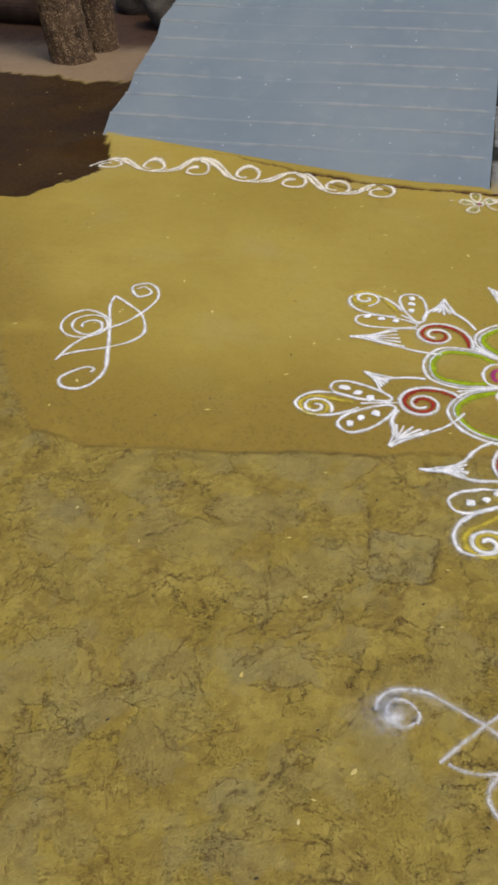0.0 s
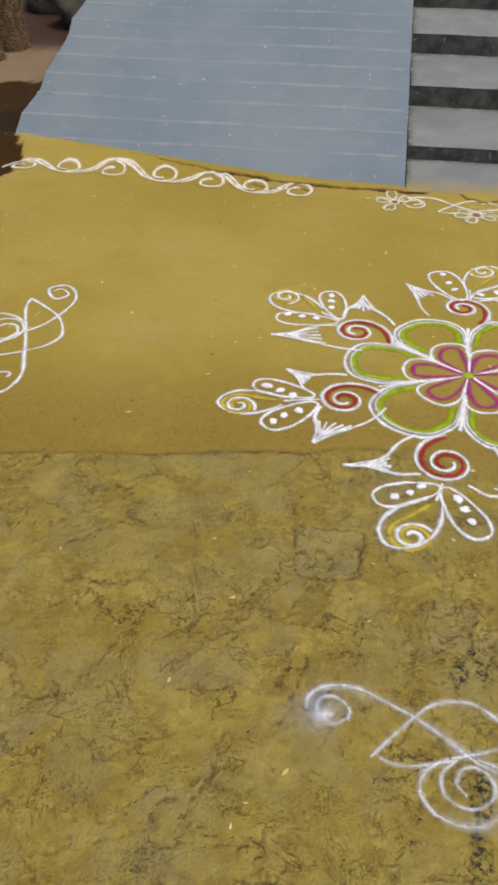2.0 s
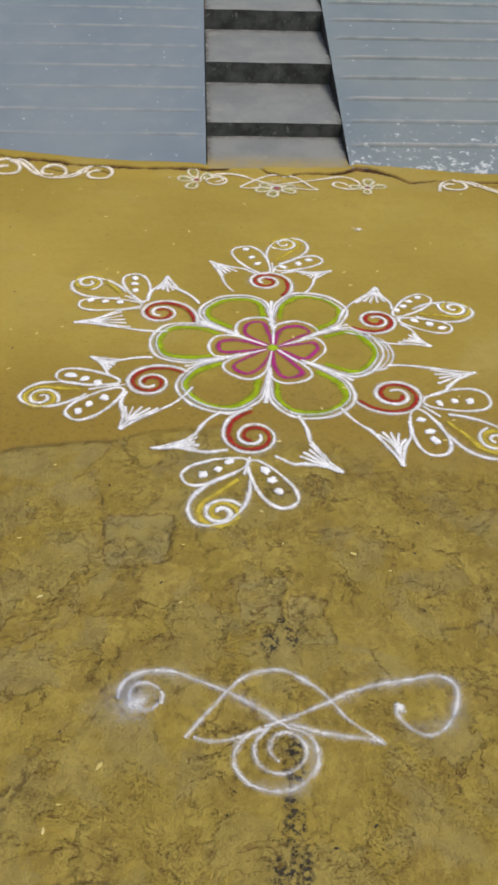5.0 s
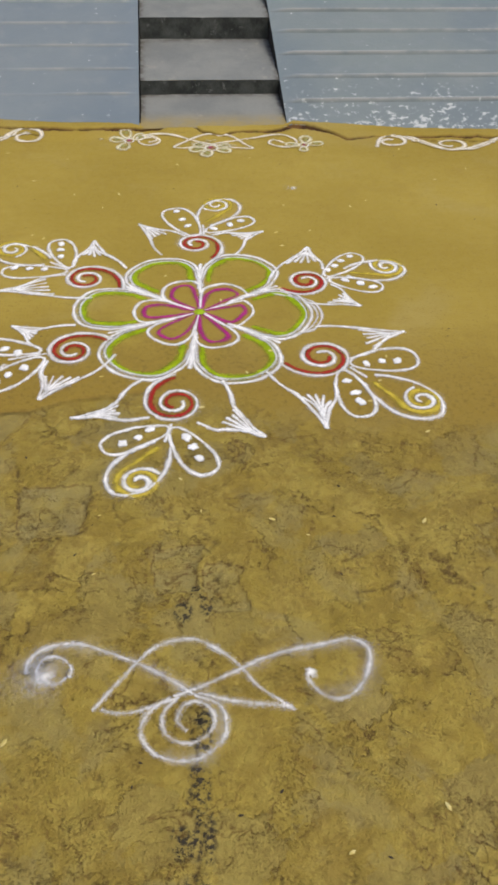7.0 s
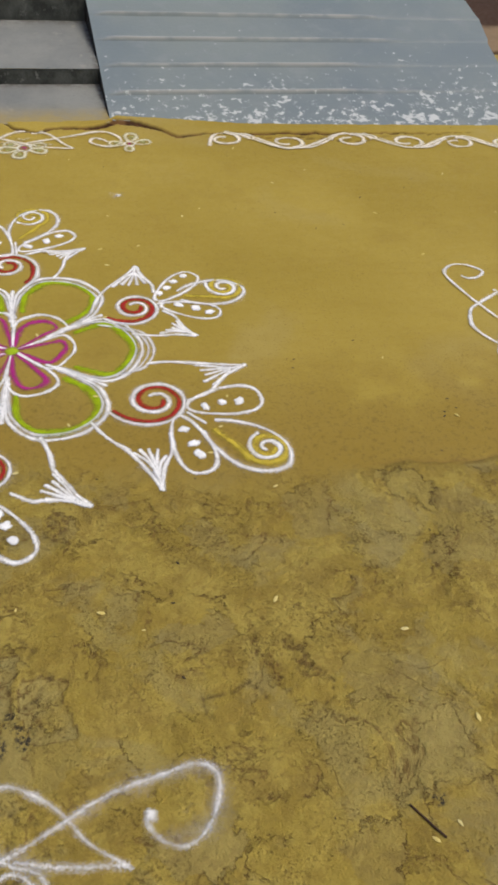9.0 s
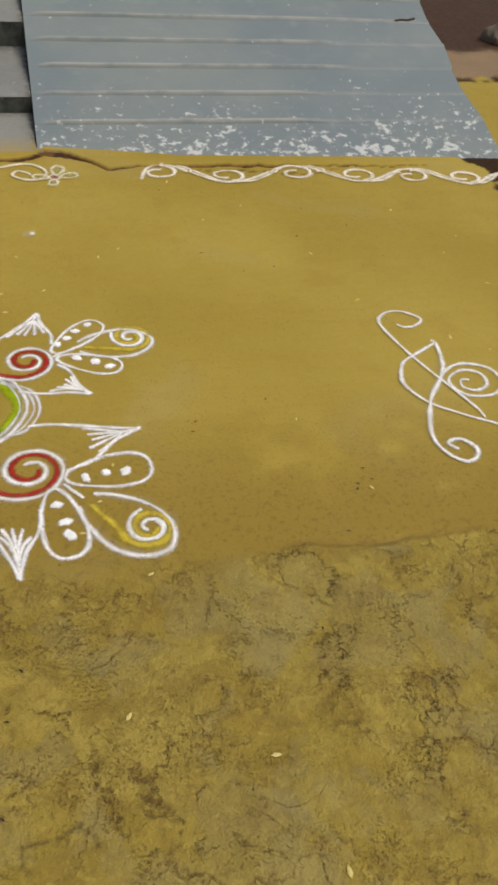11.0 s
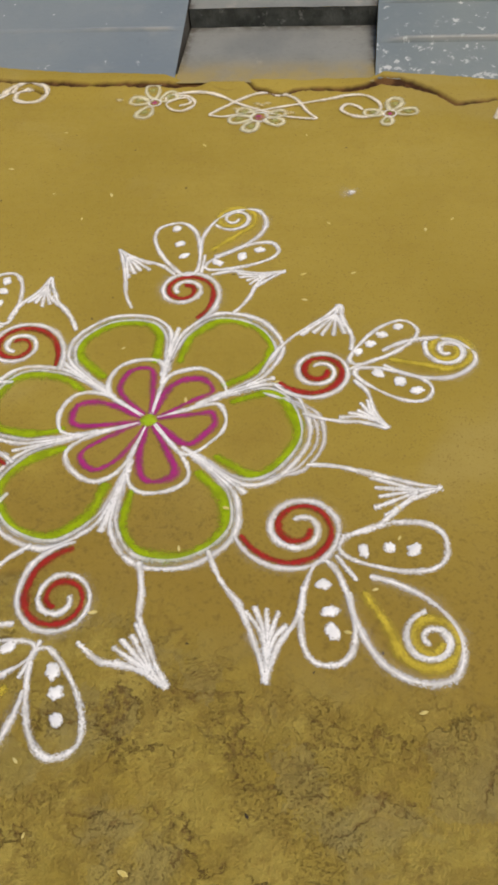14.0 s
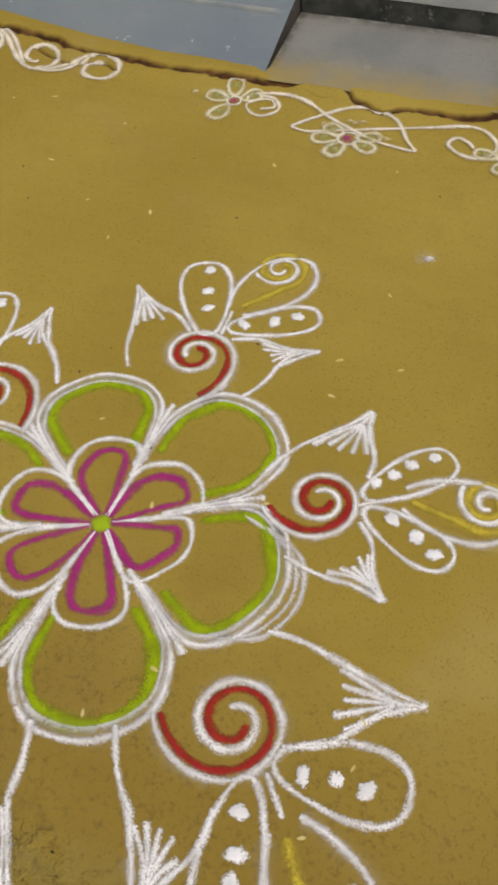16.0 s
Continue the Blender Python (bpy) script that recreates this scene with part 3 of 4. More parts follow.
def build_ground():
    xs = graded(np.concatenate([np.arange(-3.3, -2.2, 0.018), np.arange(-2.2, -1.1, 0.012), np.arange(-1.1, 1.1, 0.0062), np.arange(1.1, 2.7, 0.012)]))
    ys = graded(np.concatenate([np.arange(-1.75, -0.45, 0.0062), np.arange(-0.45, 1.24, 0.012), np.arange(1.24, 1.66, 0.0045), np.arange(1.66, 2.95, 0.018)]))
    gx, gy = np.meshgrid(xs, ys)
    z = ground_z(gx, gy)
    nx, ny = len(xs), len(ys)
    me = bpy.data.meshes.new("ground")
    me.vertices.add(nx * ny)
    me.vertices.foreach_set("co", np.stack([gx, gy, z], -1).ravel())
    i = (np.arange(ny - 1)[:, None] * nx + np.arange(nx - 1)[None, :]).ravel()
    quads = np.stack([i, i + 1, i + nx + 1, i + nx], 1).ravel()
    me.loops.add(len(quads))
    me.loops.foreach_set("vertex_index", quads)
    me.polygons.add(len(i))
    me.polygons.foreach_set("loop_start", np.arange(0, len(quads), 4))
    me.polygons.foreach_set("use_smooth", np.ones(len(i), bool))
    me.update(calc_edges=True)
    names = ("coat", "lip", "crack", "brown_area", "sand", "dark", "moss", "thin")
    masks = list(ground_masks(gx, gy))
    for name, v in zip(names + ("fissure", "lost"), masks + [fissures(gx, gy), lost_flakes(gx, gy)]):
        a = me.attributes.new(name, "FLOAT", "POINT")
        a.data.foreach_set("value", np.asarray(v, float).ravel())
    me.materials.append(GROUND)
    tagged(new("ground", me), "ochre clay-washed ground, worn and flaking in front, dark brown at one side", "ground", kind="structure")


build_ground()


# ---------------------------------------------------------------- ramps and steps
def build_ramp(name, xa, xb, first, spacing, mat, label, worn_side):
    """A ribbed concrete ramp: a sloping slab whose face is cast in shallow courses."""
    top = 4.3
    rows = [(1.2, 0.0)]
    y = first
    while y < top:
        rows += [(y - 0.007, 0.0), (y - 0.002, 0.006), (y + 0.003, 0.007), (y + 0.016 if worn_side < 0 else y + 0.028, 0.0)]
        y += spacing
    rows.append((top, 0.0))
    xs = np.linspace(xa, xb, 61)
    verts, rib = [], []
    for y0, lift in rows:
        for k, x in enumerate(xs):
            yy = max(y0, float(foot_line(min(max(x, xa + 0.03), xb - 0.03))) - 0.003)
            wob = 0.012 * (float(fbm(np.array(x), np.array(y0), 1.3, 3, 91)) - 0.5) * (1 if lift else 0.3)
            edge = abs(x - (xb if worn_side > 0 else xa))
            chip = 0.06 * (float(fbm(np.array(0.0), np.array(y0), 6, 4, 95)) - 0.5) * math.exp(-edge / 0.02)
            worn = 0.25 + 0.95 * float(smooth(0.32, 0.62, fbm(np.array(x), np.array(y0), 1.5, 3, 97)))
            margin = float(smooth(0.0, 0.10, x - xa)) if name == "ramp_right" else float(smooth(0.02, 0.05, xb - x))
            verts.append((x + chip, yy + wob, ramp_z(yy) + lift * (1.6 if name == "ramp_right" else 1.0) * worn * margin + 0.003 * (float(fbm(np.array(x), np.array(y0), 6, 3, 99)) - 0.5)))
            rib.append((1.0 if lift else 0.0) * margin * worn)
    n, m = len(xs), len(rows)
    faces = [(j * n + i, j * n + i + 1, (j + 1) * n + i + 1, (j + 1) * n + i) for j in range(m - 1) for i in range(n - 1)]
    # cheeks, foot and back go down into the ground
    base = len(verts)
    rim = [j * n for j in range(m)] + [(m - 1) * n + i for i in range(1, n)] + [j * n + n - 1 for j in range(m - 2, -1, -1)] + list(range(n - 2, 0, -1))
    for v in rim:
        verts.append((verts[v][0], verts[v][1], -0.12))
        rib.append(0.0)
    k = len(rim)
    faces += [(rim[i], rim[(i + 1) % k], base + (i + 1) % k, base + i) for i in range(k)]
    me = mesh_of(name, verts, faces, mat)
    me.materials.append(CHEEK)
    me.materials.append(TREAD)
    inner = xb if worn_side < 0 else xa
    for p in me.polygons:
        if abs(p.normal.x) > 0.8:
            p.material_index = 1 if abs(p.center.x - inner) < 0.02 else 2
    a = me.attributes.new("rib", "FLOAT", "POINT")
    a.data.foreach_set("value", rib)
    tagged(new(name, me), label, "ramp", "ramps beside the steps", "structure")


build_ramp("ramp_left", LEFT_A, LEFT_B, 1.592, 0.1735, RAMP_L, "blue-grey painted concrete ramp with shallow cast ribs", -1)
build_ramp("ramp_right", RIGHT_A, RIGHT_B, 1.53, 0.1705, RAMP_R, "blue-grey painted ribbed ramp, paint flaking white at its foot", 1)


def tread_material():
    """Cement with brown-black grime kept in a sheet attribute along the edges."""
    m = plain("worn_grey_cement", (0.228, 0.228, 0.203), (0.178, 0.182, 0.168), 5, 0.85, 80, 0.003, (0.26, 0.25, 0.215))
    t = m.node_tree
    b = next(n for n in t.nodes if n.type == "BSDF_PRINCIPLED")
    old = b.inputs["Base Color"].links[0].from_socket
    fac = math_of(t, "MULTIPLY", attribute(t, "grime"), span(t, noise_of(t, 26, 5, 0.65), 0.36, 0.6, 0.1, 0.95))
    col = mixed(t, fac, old, (0.05, 0.036, 0.022))
    smear = math_of(t, "MULTIPLY", attribute(t, "clay"), span(t, noise_of(t, 14, 5, 0.65), 0.3, 0.6, 0.55, 1.0))
    t.links.new(mixed(t, smear, col, (0.31, 0.235, 0.085)), b.inputs["Base Color"])
    return m


STEP = tread_material()


def build_steps():
    stairs = thing("steps", "grey cement steps with blackened risers between two ramps", "steps", kind="structure", at=(0.12, 1.42, 0))
    xa, xb = LEFT_B + 0.006, RIGHT_A - 0.003
    # front, back, height at the front, height at the back, foot of the riser
    rows = [(1.362, 1.68, 0.022, 0.040, None)]
    y, z, low = 1.68, 0.092, 0.040
    for k in range(6):
        rows.append((y, y + 0.476, z + 0.013, z + 0.038, low))
        low = z + 0.038
        y, z = y + 0.476, z + 0.124
    for front, back, za, zb, low in rows:
        nx, ny = 25, 9
        grid = lambda lift: [(xa + (xb - xa) * i / (nx - 1), front + (back - front) * j / (ny - 1)) for j in range(ny) for i in range(nx)]
        bm = bmesh.new()
        vs = []
        for i, (x, yy) in enumerate(grid(0)):
            u = (yy - front) / (back - front)
            e = 0.004 * (float(fbm(np.array(x), np.array(yy), 9, 3, 120)) - 0.5)
            nose = -0.005 if i < nx else 0.0
            wob = 0.008 * (float(fbm(np.array(x), np.array(front), 8, 2, 127)) - 0.5) if i < nx else 0
            vs.append(bm.verts.new((x, yy + wob, za + (zb - za) * u + e + nose)))
        for j in range(ny - 1):
            for i in range(nx - 1):
                bm.faces.new((vs[j * nx + i], vs[j * nx + i + 1], vs[(j + 1) * nx + i + 1], vs[(j + 1) * nx + i]))
        for f in bm.faces:
            f.smooth = True
        tread = part("tread", bm, STEP, stairs)
        if low is None:
            clay = tread.data.attributes.new("clay", "FLOAT", "POINT")
            for i, (x, yy) in enumerate(grid(0)):
                clay.data[i].value = max(0.0, min(1.0, 1.25 * (1 - (yy - front) / 0.13)))
        grime = tread.data.attributes.new("grime", "FLOAT", "POINT")
        for i, (x, yy) in enumerate(grid(0)):
            side = min(x - xa, xb - x)
            grime.data[i].value = max(0.0, 0.9 * (1 - side / 0.028), 0.7 * (1 - (back - yy) / 0.03))
        if low is None:
            continue
        bm = bmesh.new()
        cols = []
        for i in range(nx):
            x = xa + (xb - xa) * i / (nx - 1)
            wob = 0.008 * (float(fbm(np.array(x), np.array(front), 8, 2, 127)) - 0.5)
            cols.append([bm.verts.new((x, front + wob + 0.002 + 0.004 * (1 - s), (low - 0.012) + (za - 0.006 - low + 0.012) * s)) for s in (0, 0.5, 1)])
        for i in range(nx - 1):
            for s in (0, 1):
                bm.faces.new((cols[i][s], cols[i + 1][s], cols[i + 1][s + 1], cols[i][s + 1]))
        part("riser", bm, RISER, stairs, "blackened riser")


build_steps()

# ---------------------------------------------------------------- the powder flower
flower = thing("rangoli_flower", "six-petalled powder flower with white outlines and coloured swirls on the clay", "rangoli")


def polar(r, degrees):
    return (r * math.cos(radians(degrees)), r * math.sin(radians(degrees)))


def toward(a, b, s):
    return tuple(np.array(a) * (1 - s) + np.array(b) * s)


def big_petal(a, b, tip):
    mid, half = (a + b) / 2, (b - a) / 2

    def ring(k, inset):
        return [polar(0.125 + inset * 2.2, a + 1.5 + 150 * inset), polar(0.20, a + 1.2 + 260 * inset), polar(0.272 * k, a + 4 + 240 * inset), polar(tip * 0.94 * k, mid - half * 0.52), polar(tip * k, mid),
                polar(tip * 0.94 * k, mid + half * 0.52), polar(0.272 * k, b - 4 - 240 * inset), polar(0.20, b - 1.2 - 260 * inset), polar(0.125 + inset * 2.2, b - 1.5 - 150 * inset)]

    fan = [polar(0.13, mid)] + [polar(tip * 0.86 * (1 - 0.12 * abs(u) ** 2), mid + u * half * 0.72) for u in np.linspace(-1, 1, 13)]
    pts = np.array(fan)
    me = mesh_of("petal_tint", np.c_[pts, ground_z(pts[:, 0], pts[:, 1]) + 0.0003], [(0, i, i + 1) for i in range(1, 13)], TINT)
    tint = me.attributes.new("across", "FLOAT", "POINT")
    tint.data.foreach_set("value", [0.45] + [0.55] * 13)
    petal = stroke("petal_outline", spline(ring(1.0, 0.0)), 0.0125, WHITE, flower)
    child(new("petal_tint", me), petal)
    stroke("petal_dust", spline(ring(0.975, 0.004)[1:-1]), 0.036, HAZE, petal)
    stroke("petal_inner_line", spline(ring(0.948, 0.006)), 0.014, WHITE_THIN, petal)
    edge = spline(ring(1.0, 0.0))
    ahead = np.gradient(edge, axis=0)
    ahead /= np.linalg.norm(ahead, axis=1, keepdims=True)
    band = edge + 0.0235 * np.stack([-ahead[:, 1], ahead[:, 0]], 1)
    for _ in range(12):
        band[1:-1] = 0.25 * band[:-2] + 0.5 * band[1:-1] + 0.25 * band[2:]
    cut = int(len(band) * 0.07)
    stroke("petal_colour_band", band[cut:-cut], 0.0255, GREEN, petal, taper=0.4, label="lime green powder band")
    return petal


BOUNDS = [29, 87, 145, 200, 262, 322, 389]
for k, tip in enumerate((0.366, 0.338, 0.366, 0.366, 0.361, 0.330)):
    big_petal(BOUNDS[k], BOUNDS[k + 1], tip)
for r, wide in ((0.345, 0.010), (0.358, 0.013)):
    stroke("petal_outline", spline([polar(0.24, 22), polar(r * 0.93, 8), polar(r, 355), polar(r * 0.95, 342), polar(0.29, 333)]), wide, WHITE_THIN, flower)
for k, b in enumerate(BOUNDS[:6]):
    stroke("petal_rib", spline([polar(0.10, b - 1), polar(0.18, b + 1), polar(0.28, b)]), 0.017, WHITE, flower)

SMALL = [25, 84, 146, 202, 259, 315, 385]
for k, (tip, mid) in enumerate(((0.180, 47), (0.180, 109), (0.189, 176), (0.187, 229), (0.187, 289), (0.158, 2))):
    a, b = SMALL[k], SMALL[k + 1]
    if mid < a:
        mid += 360
    for scale, turn, wide, mat, name in ((1.0, 0, 0.012, WHITE, "inner_petal"), (0.86, 6, 0.0160, PURPLE, "inner_petal_band")):
        stroke(name, spline([polar(0.016, mid - 24), polar(0.12 * scale, a + 1.5 + 1.6 * turn), polar(tip * 0.94 * scale, mid - 17 + turn), polar(tip * scale, mid), polar(tip * 0.94 * scale, mid + 17 - turn), polar(0.12 * scale, b - 1.5 - 1.6 * turn), polar(0.016, mid + 24)]),
               wide, mat, flower, label="" if mat is WHITE else "magenta powder band")
blob("heart", (0, 0), 0.02, powder("lime_powder", (0.36, 0.50, 0.02), 0.3), flower)


def spiral(centre, start, r, turns, end=0.22, offset=0.0, step=14):
    """Winds inwards to the left from the start point, settling to radius r."""
    c = np.array(centre, float)
    first = np.array(start, float) - c
    r0, a0 = float(np.hypot(*first)), math.atan2(first[1], first[0])
    out = []
    for k in range(int(turns * 360 / step) + 1):
        s = k * step / 360
        q = s / turns
        rad = r * (1 - (1 - end) * q ** 1.45) + (r0 - r) * math.exp(-s * 5.5)
        a = a0 + 2 * math.pi * s
        out.append(c + (rad + offset) * np.array((math.cos(a), math.sin(a))))
    return spline(out, 0.004)


def teardrop(base, tip, ratio, lean=0.0):
    base, tip = np.array(base), np.array(tip)
    axis = tip - base
    side = np.array((-axis[1], axis[0]))
    out = []
    for s in np.linspace(0, 2 * math.pi, 25):
        u = (1 - math.cos(s)) / 2
        out.append(base + axis * u + side * (ratio * 0.5 * math.copysign(abs(math.sin(s)) ** 0.8, math.sin(s)) * (0.58 + 0.52 * u) + lean * u * (1 - u)))
    return spline(out, 0.004)


def bud_line(base, tip, wide=0.60):
    """A blunt bud, open towards the stem and broadest beyond its middle."""
    base, tip = np.array(base), np.array(tip)
    axis = tip - base
    side = np.array((-axis[1], axis[0]))
    shape = ((0.02, 0.17), (0.2, 0.36), (0.45, 0.49), (0.7, 0.49), (0.9, 0.31))
    left = [base + axis * u + side * v * wide for u, v in shape]
    right = [base + axis * u - side * v * wide for u, v in shape[::-1]]
    return spline(left + [tip] + right, 0.004)


def leaf(root, mid, tip, join, barbs=5):
    root, tip, join = np.array(toward(root, (0, 0), 0.03)), np.array(tip), np.array(join)

    def bowed(a, b, away, near_a, near_b):
        """From a to b, bowed to the side that looks away from a third point."""
        along = b - a
        out = np.array((-along[1], along[0]))
        if out @ (away - a) > 0:
            out = -out
        return spline([a, a + 0.35 * along + near_a * out, a + 0.7 * along + near_b * out, b])

    mid = np.array(mid)
    side = bowed(root, mid, join, 0.05, 0.05)
    upper = np.concatenate([side[:-1], bowed(mid, tip, join, -0.02, -0.03)])
    lower = bowed(tip, join, root, -0.02, 0.06)
    body = stroke("leaf", upper, 0.0122, WHITE, flower, taper=0.1)
    stroke("leaf_edge", lower, 0.0125, WHITE, body, taper=0.1)
    stroke("leaf_dust", spline([toward(mid, tip, 0.35), toward(tip, join, 0.12)]), 0.04, HAZE, body)
    meet = np.array(toward(tip, toward(mid, join, 0.5), 0.34))
    stroke("leaf_spike", spline([toward(meet, mid, 0.12), toward(meet, tip, 0.45), toward(meet, tip, 1.04)]), 0.0165, WHITE, body, taper=0.1)
    a, b = upper[int(len(upper) * 0.42)], lower[int(len(lower) * 0.66)]
    for k in range(barbs):
        s = (k + 0.5) / barbs
        inner = np.array(toward(toward(a, b, s), tip, DICE.uniform(-0.06, 0.12)))
        bow = 0.10 * (s - 0.5) * np.array((tip - inner)[::-1]) * (1, -1)
        stroke("leaf_barb", spline([inner, np.array(toward(inner, meet, 0.55)) + bow, np.array(toward(meet, tip, 0.25))]), DICE.uniform(0.010, 0.0145), WHITE, body, taper=0.05)


def arm(swirl, tail, hub, lobes, ratios, scroll, curl, leaves, dots):
    c, r = swirl[:2], swirl[2]
    swirl_line = stroke("swirl", spiral(c, tail, r * 0.92, 1.5, 0.28), 0.0138, RED, flower, label="red powder swirl")
    stroke("swirl_outline", spiral(c, tail, r * 0.92, 1.85, 0.06, 0.0128), 0.0138, WHITE, swirl_line)
    stroke("swirl_dust", spiral(c, tail, r * 0.86, 0.95, 0.75, 0.014), 0.034, HAZE, swirl_line)
    made = []
    for (base, tip), ratio in zip(lobes, ratios):
        made.append(stroke("lobe", teardrop(base, tip, ratio), 0.0115, WHITE, flower, closed=True))
    stroke("lobe_stem", spline([hub, toward(hub, scroll[0], 0.5), scroll[0]]), 0.013, WHITE, flower)
    base, tip = np.array(scroll[0]), np.array(scroll[1])
    bud = stroke("scroll_lobe", bud_line(base, toward(base, tip, 0.97)), 0.0135, WHITE, flower)
    out = np.array(base) - np.array(curl[:2])
    turn = math.atan2(out[1], out[0])
    rr = curl[2]
    begin = np.array(curl[:2]) + 1.28 * rr * np.array((math.cos(turn + 0.75), math.sin(turn + 0.75)))
    line = spiral(curl[:2], begin, rr * 1.08, 1.5, 0.30)
    stroke("scroll_curl", np.concatenate([spline([toward(base, begin, 0.15), toward(base, begin, 0.65), begin])[:-1], line]), 0.021, YELLOW, bud, label="yellow powder curl")
    begin = np.array(curl[:2]) + 1.15 * rr * np.array((math.cos(turn - 0.75), math.sin(turn - 0.75)))
    stroke("scroll_inner_line", spiral(curl[:2], begin, rr * 0.84, 1.45, 0.16), 0.0145, WHITE, bud)
    stroke("scroll_dust", bud_line(base, toward(base, tip, 0.97)), 0.034, HAZE, bud)
    for f in leaves:
        leaf(*f)
    for k, d in enumerate(dots):
        blob("dot", d, DICE.uniform(0.0115, 0.0145), DOT, made[0] if k < len(dots) - 3 else made[1], DICE.uniform(0.95, 1.45), DICE.uniform(0, 3))


arm((0.007, 0.408, 0.052), (0.049, 0.31), (0.036, 0.469), (((0.011, 0.463), (-0.07, 0.66)), ((0.044, 0.491), (0.208, 0.575))), (0.56, 0.46),
    ((0.036, 0.541), (0.15, 0.727)), (0.09, 0.686, 0.046),
    (((-0.107, 0.347), (-0.139, 0.429), (-0.181, 0.555), (-0.023, 0.457)), ((0.134, 0.34), (0.169, 0.424), (0.238, 0.485), (0.06, 0.464))),
    ((-0.051, 0.64), (-0.033, 0.579), (-0.016, 0.532), (0.07, 0.51), (0.127, 0.536), (0.166, 0.562)))
arm((0.335, 0.158, 0.054), (0.254, 0.122), (0.395, 0.164), (((0.401, 0.185), (0.528, 0.31)), ((0.409, 0.162), (0.565, 0.102))), (0.5, 0.5),
    ((0.461, 0.202), (0.664, 0.213)), (0.602, 0.232, 0.046),
    (((0.222, 0.149), (0.273, 0.263), (0.37, 0.37), (0.399, 0.22)), ((0.317, 0.037), (0.422, 0.02), (0.481, 0.004), (0.407, 0.136))),
    ((0.414, 0.219), (0.44, 0.243), (0.463, 0.273), (0.498, 0.3), (0.457, 0.156), (0.503, 0.136), (0.536, 0.111)))
arm((0.325, -0.241, 0.067), (0.22, -0.263), (0.392, -0.293), (((0.398, -0.276), (0.585, -0.262)), ((0.37, -0.307), (0.395, -0.501))), (0.62, 0.52),
    ((0.432, -0.346), (0.595, -0.51)), (0.556, -0.444, 0.046),
    (((0.335, -0.099), (0.427, -0.105), (0.58, -0.134), (0.4, -0.256)), ((0.17, -0.308), (0.232, -0.399), (0.294, -0.541), (0.341, -0.359))),
    ((0.441, -0.281), (0.485, -0.272), (0.528, -0.273), (0.374, -0.354), (0.387, -0.405), (0.395, -0.441)))
arm((-0.079, -0.414, 0.06), (-0.075, -0.312), (-0.09, -0.491), (((-0.097, -0.507), (-0.26, -0.577)), ((-0.087, -0.507), (-0.005, -0.682))), (0.5, 0.5),
    ((-0.11, -0.566), (-0.229, -0.737)), (-0.169, -0.697, 0.046),
    (((-0.162, -0.319), (-0.238, -0.417), (-0.344, -0.455), (-0.143, -0.467)), ((0.046, -0.342), (0.067, -0.439), (0.139, -0.56), (-0.029, -0.491))),
    ((-0.144, -0.511), (-0.173, -0.541), (-0.209, -0.559), (-0.056, -0.547), (-0.041, -0.582), (-0.028, -0.627)))
arm((-0.355, -0.177, 0.053), (-0.26, -0.134), (-0.419, -0.186), (((-0.44, -0.174), (-0.618, -0.133)), ((-0.43, -0.206), (-0.562, -0.334))), (0.45, 0.52),
    ((-0.525, -0.209), (-0.71, -0.245)), (-0.646, -0.247, 0.043),
    (((-0.361, -0.053), (-0.44, -0.066), (-0.534, -0.044), (-0.436, -0.166)), ((-0.244, -0.204), (-0.301, -0.287), (-0.426, -0.389), (-0.417, -0.218))),
    ((-0.578, -0.141), (-0.538, -0.16), (-0.499, -0.179), (-0.478, -0.247), (-0.515, -0.277), (-0.542, -0.307)))
arm((-0.336, 0.2, 0.056), (-0.234, 0.141), (-0.389, 0.257), (((-0.39, 0.271), (-0.441, 0.448)), ((-0.398, 0.249), (-0.597, 0.252))), (0.5, 0.42),
    ((-0.457, 0.309), (-0.636, 0.397)), (-0.579, 0.392, 0.045),
    (((-0.222, 0.262), (-0.282, 0.347), (-0.322, 0.44), (-0.383, 0.283)), ((-0.32, 0.093), (-0.434, 0.106), (-0.601, 0.14), (-0.397, 0.228))),
    ((-0.43, 0.421), (-0.428, 0.383), (-0.425, 0.341), (-0.561, 0.277), (-0.515, 0.27), (-0.469, 0.264)))

# ---------------------------------------------------------------- the loose scrolls round it
GROUP = "powder scrolls round the flower"
side_a = thing("rangoli_scroll", "looped white powder scroll drawn on smooth ochre clay", "rangoli", GROUP, at=(-1.4, 0, 0))
stroke("loop_line", spline([(-1.464, -0.173), (-1.444, -0.077), (-1.393, 0.013), (-1.318, 0.1), (-1.273, 0.23), (-1.286, 0.308), (-1.333, 0.353), (-1.383, 0.32), (-1.342, 0.256), (-1.305, 0.29), (-1.339, 0.326), (-1.363, 0.305)]), 0.0115, WHITE_SOFT, side_a)
stroke("loop_line", spline([(-1.46, -0.148), (-1.412, -0.111), (-1.333, -0.072), (-1.275, -0.026), (-1.248, 0.04), (-1.296, 0.149), (-1.421, 0.249)]), 0.0115, WHITE_SOFT, side_a)
stroke("loop_line", spline([(-1.421, 0.249), (-1.415, 0.183), (-1.372, 0.06), (-1.324, -0.087), (-1.295, -0.193), (-1.306, -0.265), (-1.343, -0.305), (-1.395, -0.295), (-1.41, -0.25), (-1.361, -0.191), (-1.328, -0.194), (-1.335, -0.216)]), 0.0125, WHITE_SOFT, side_a)
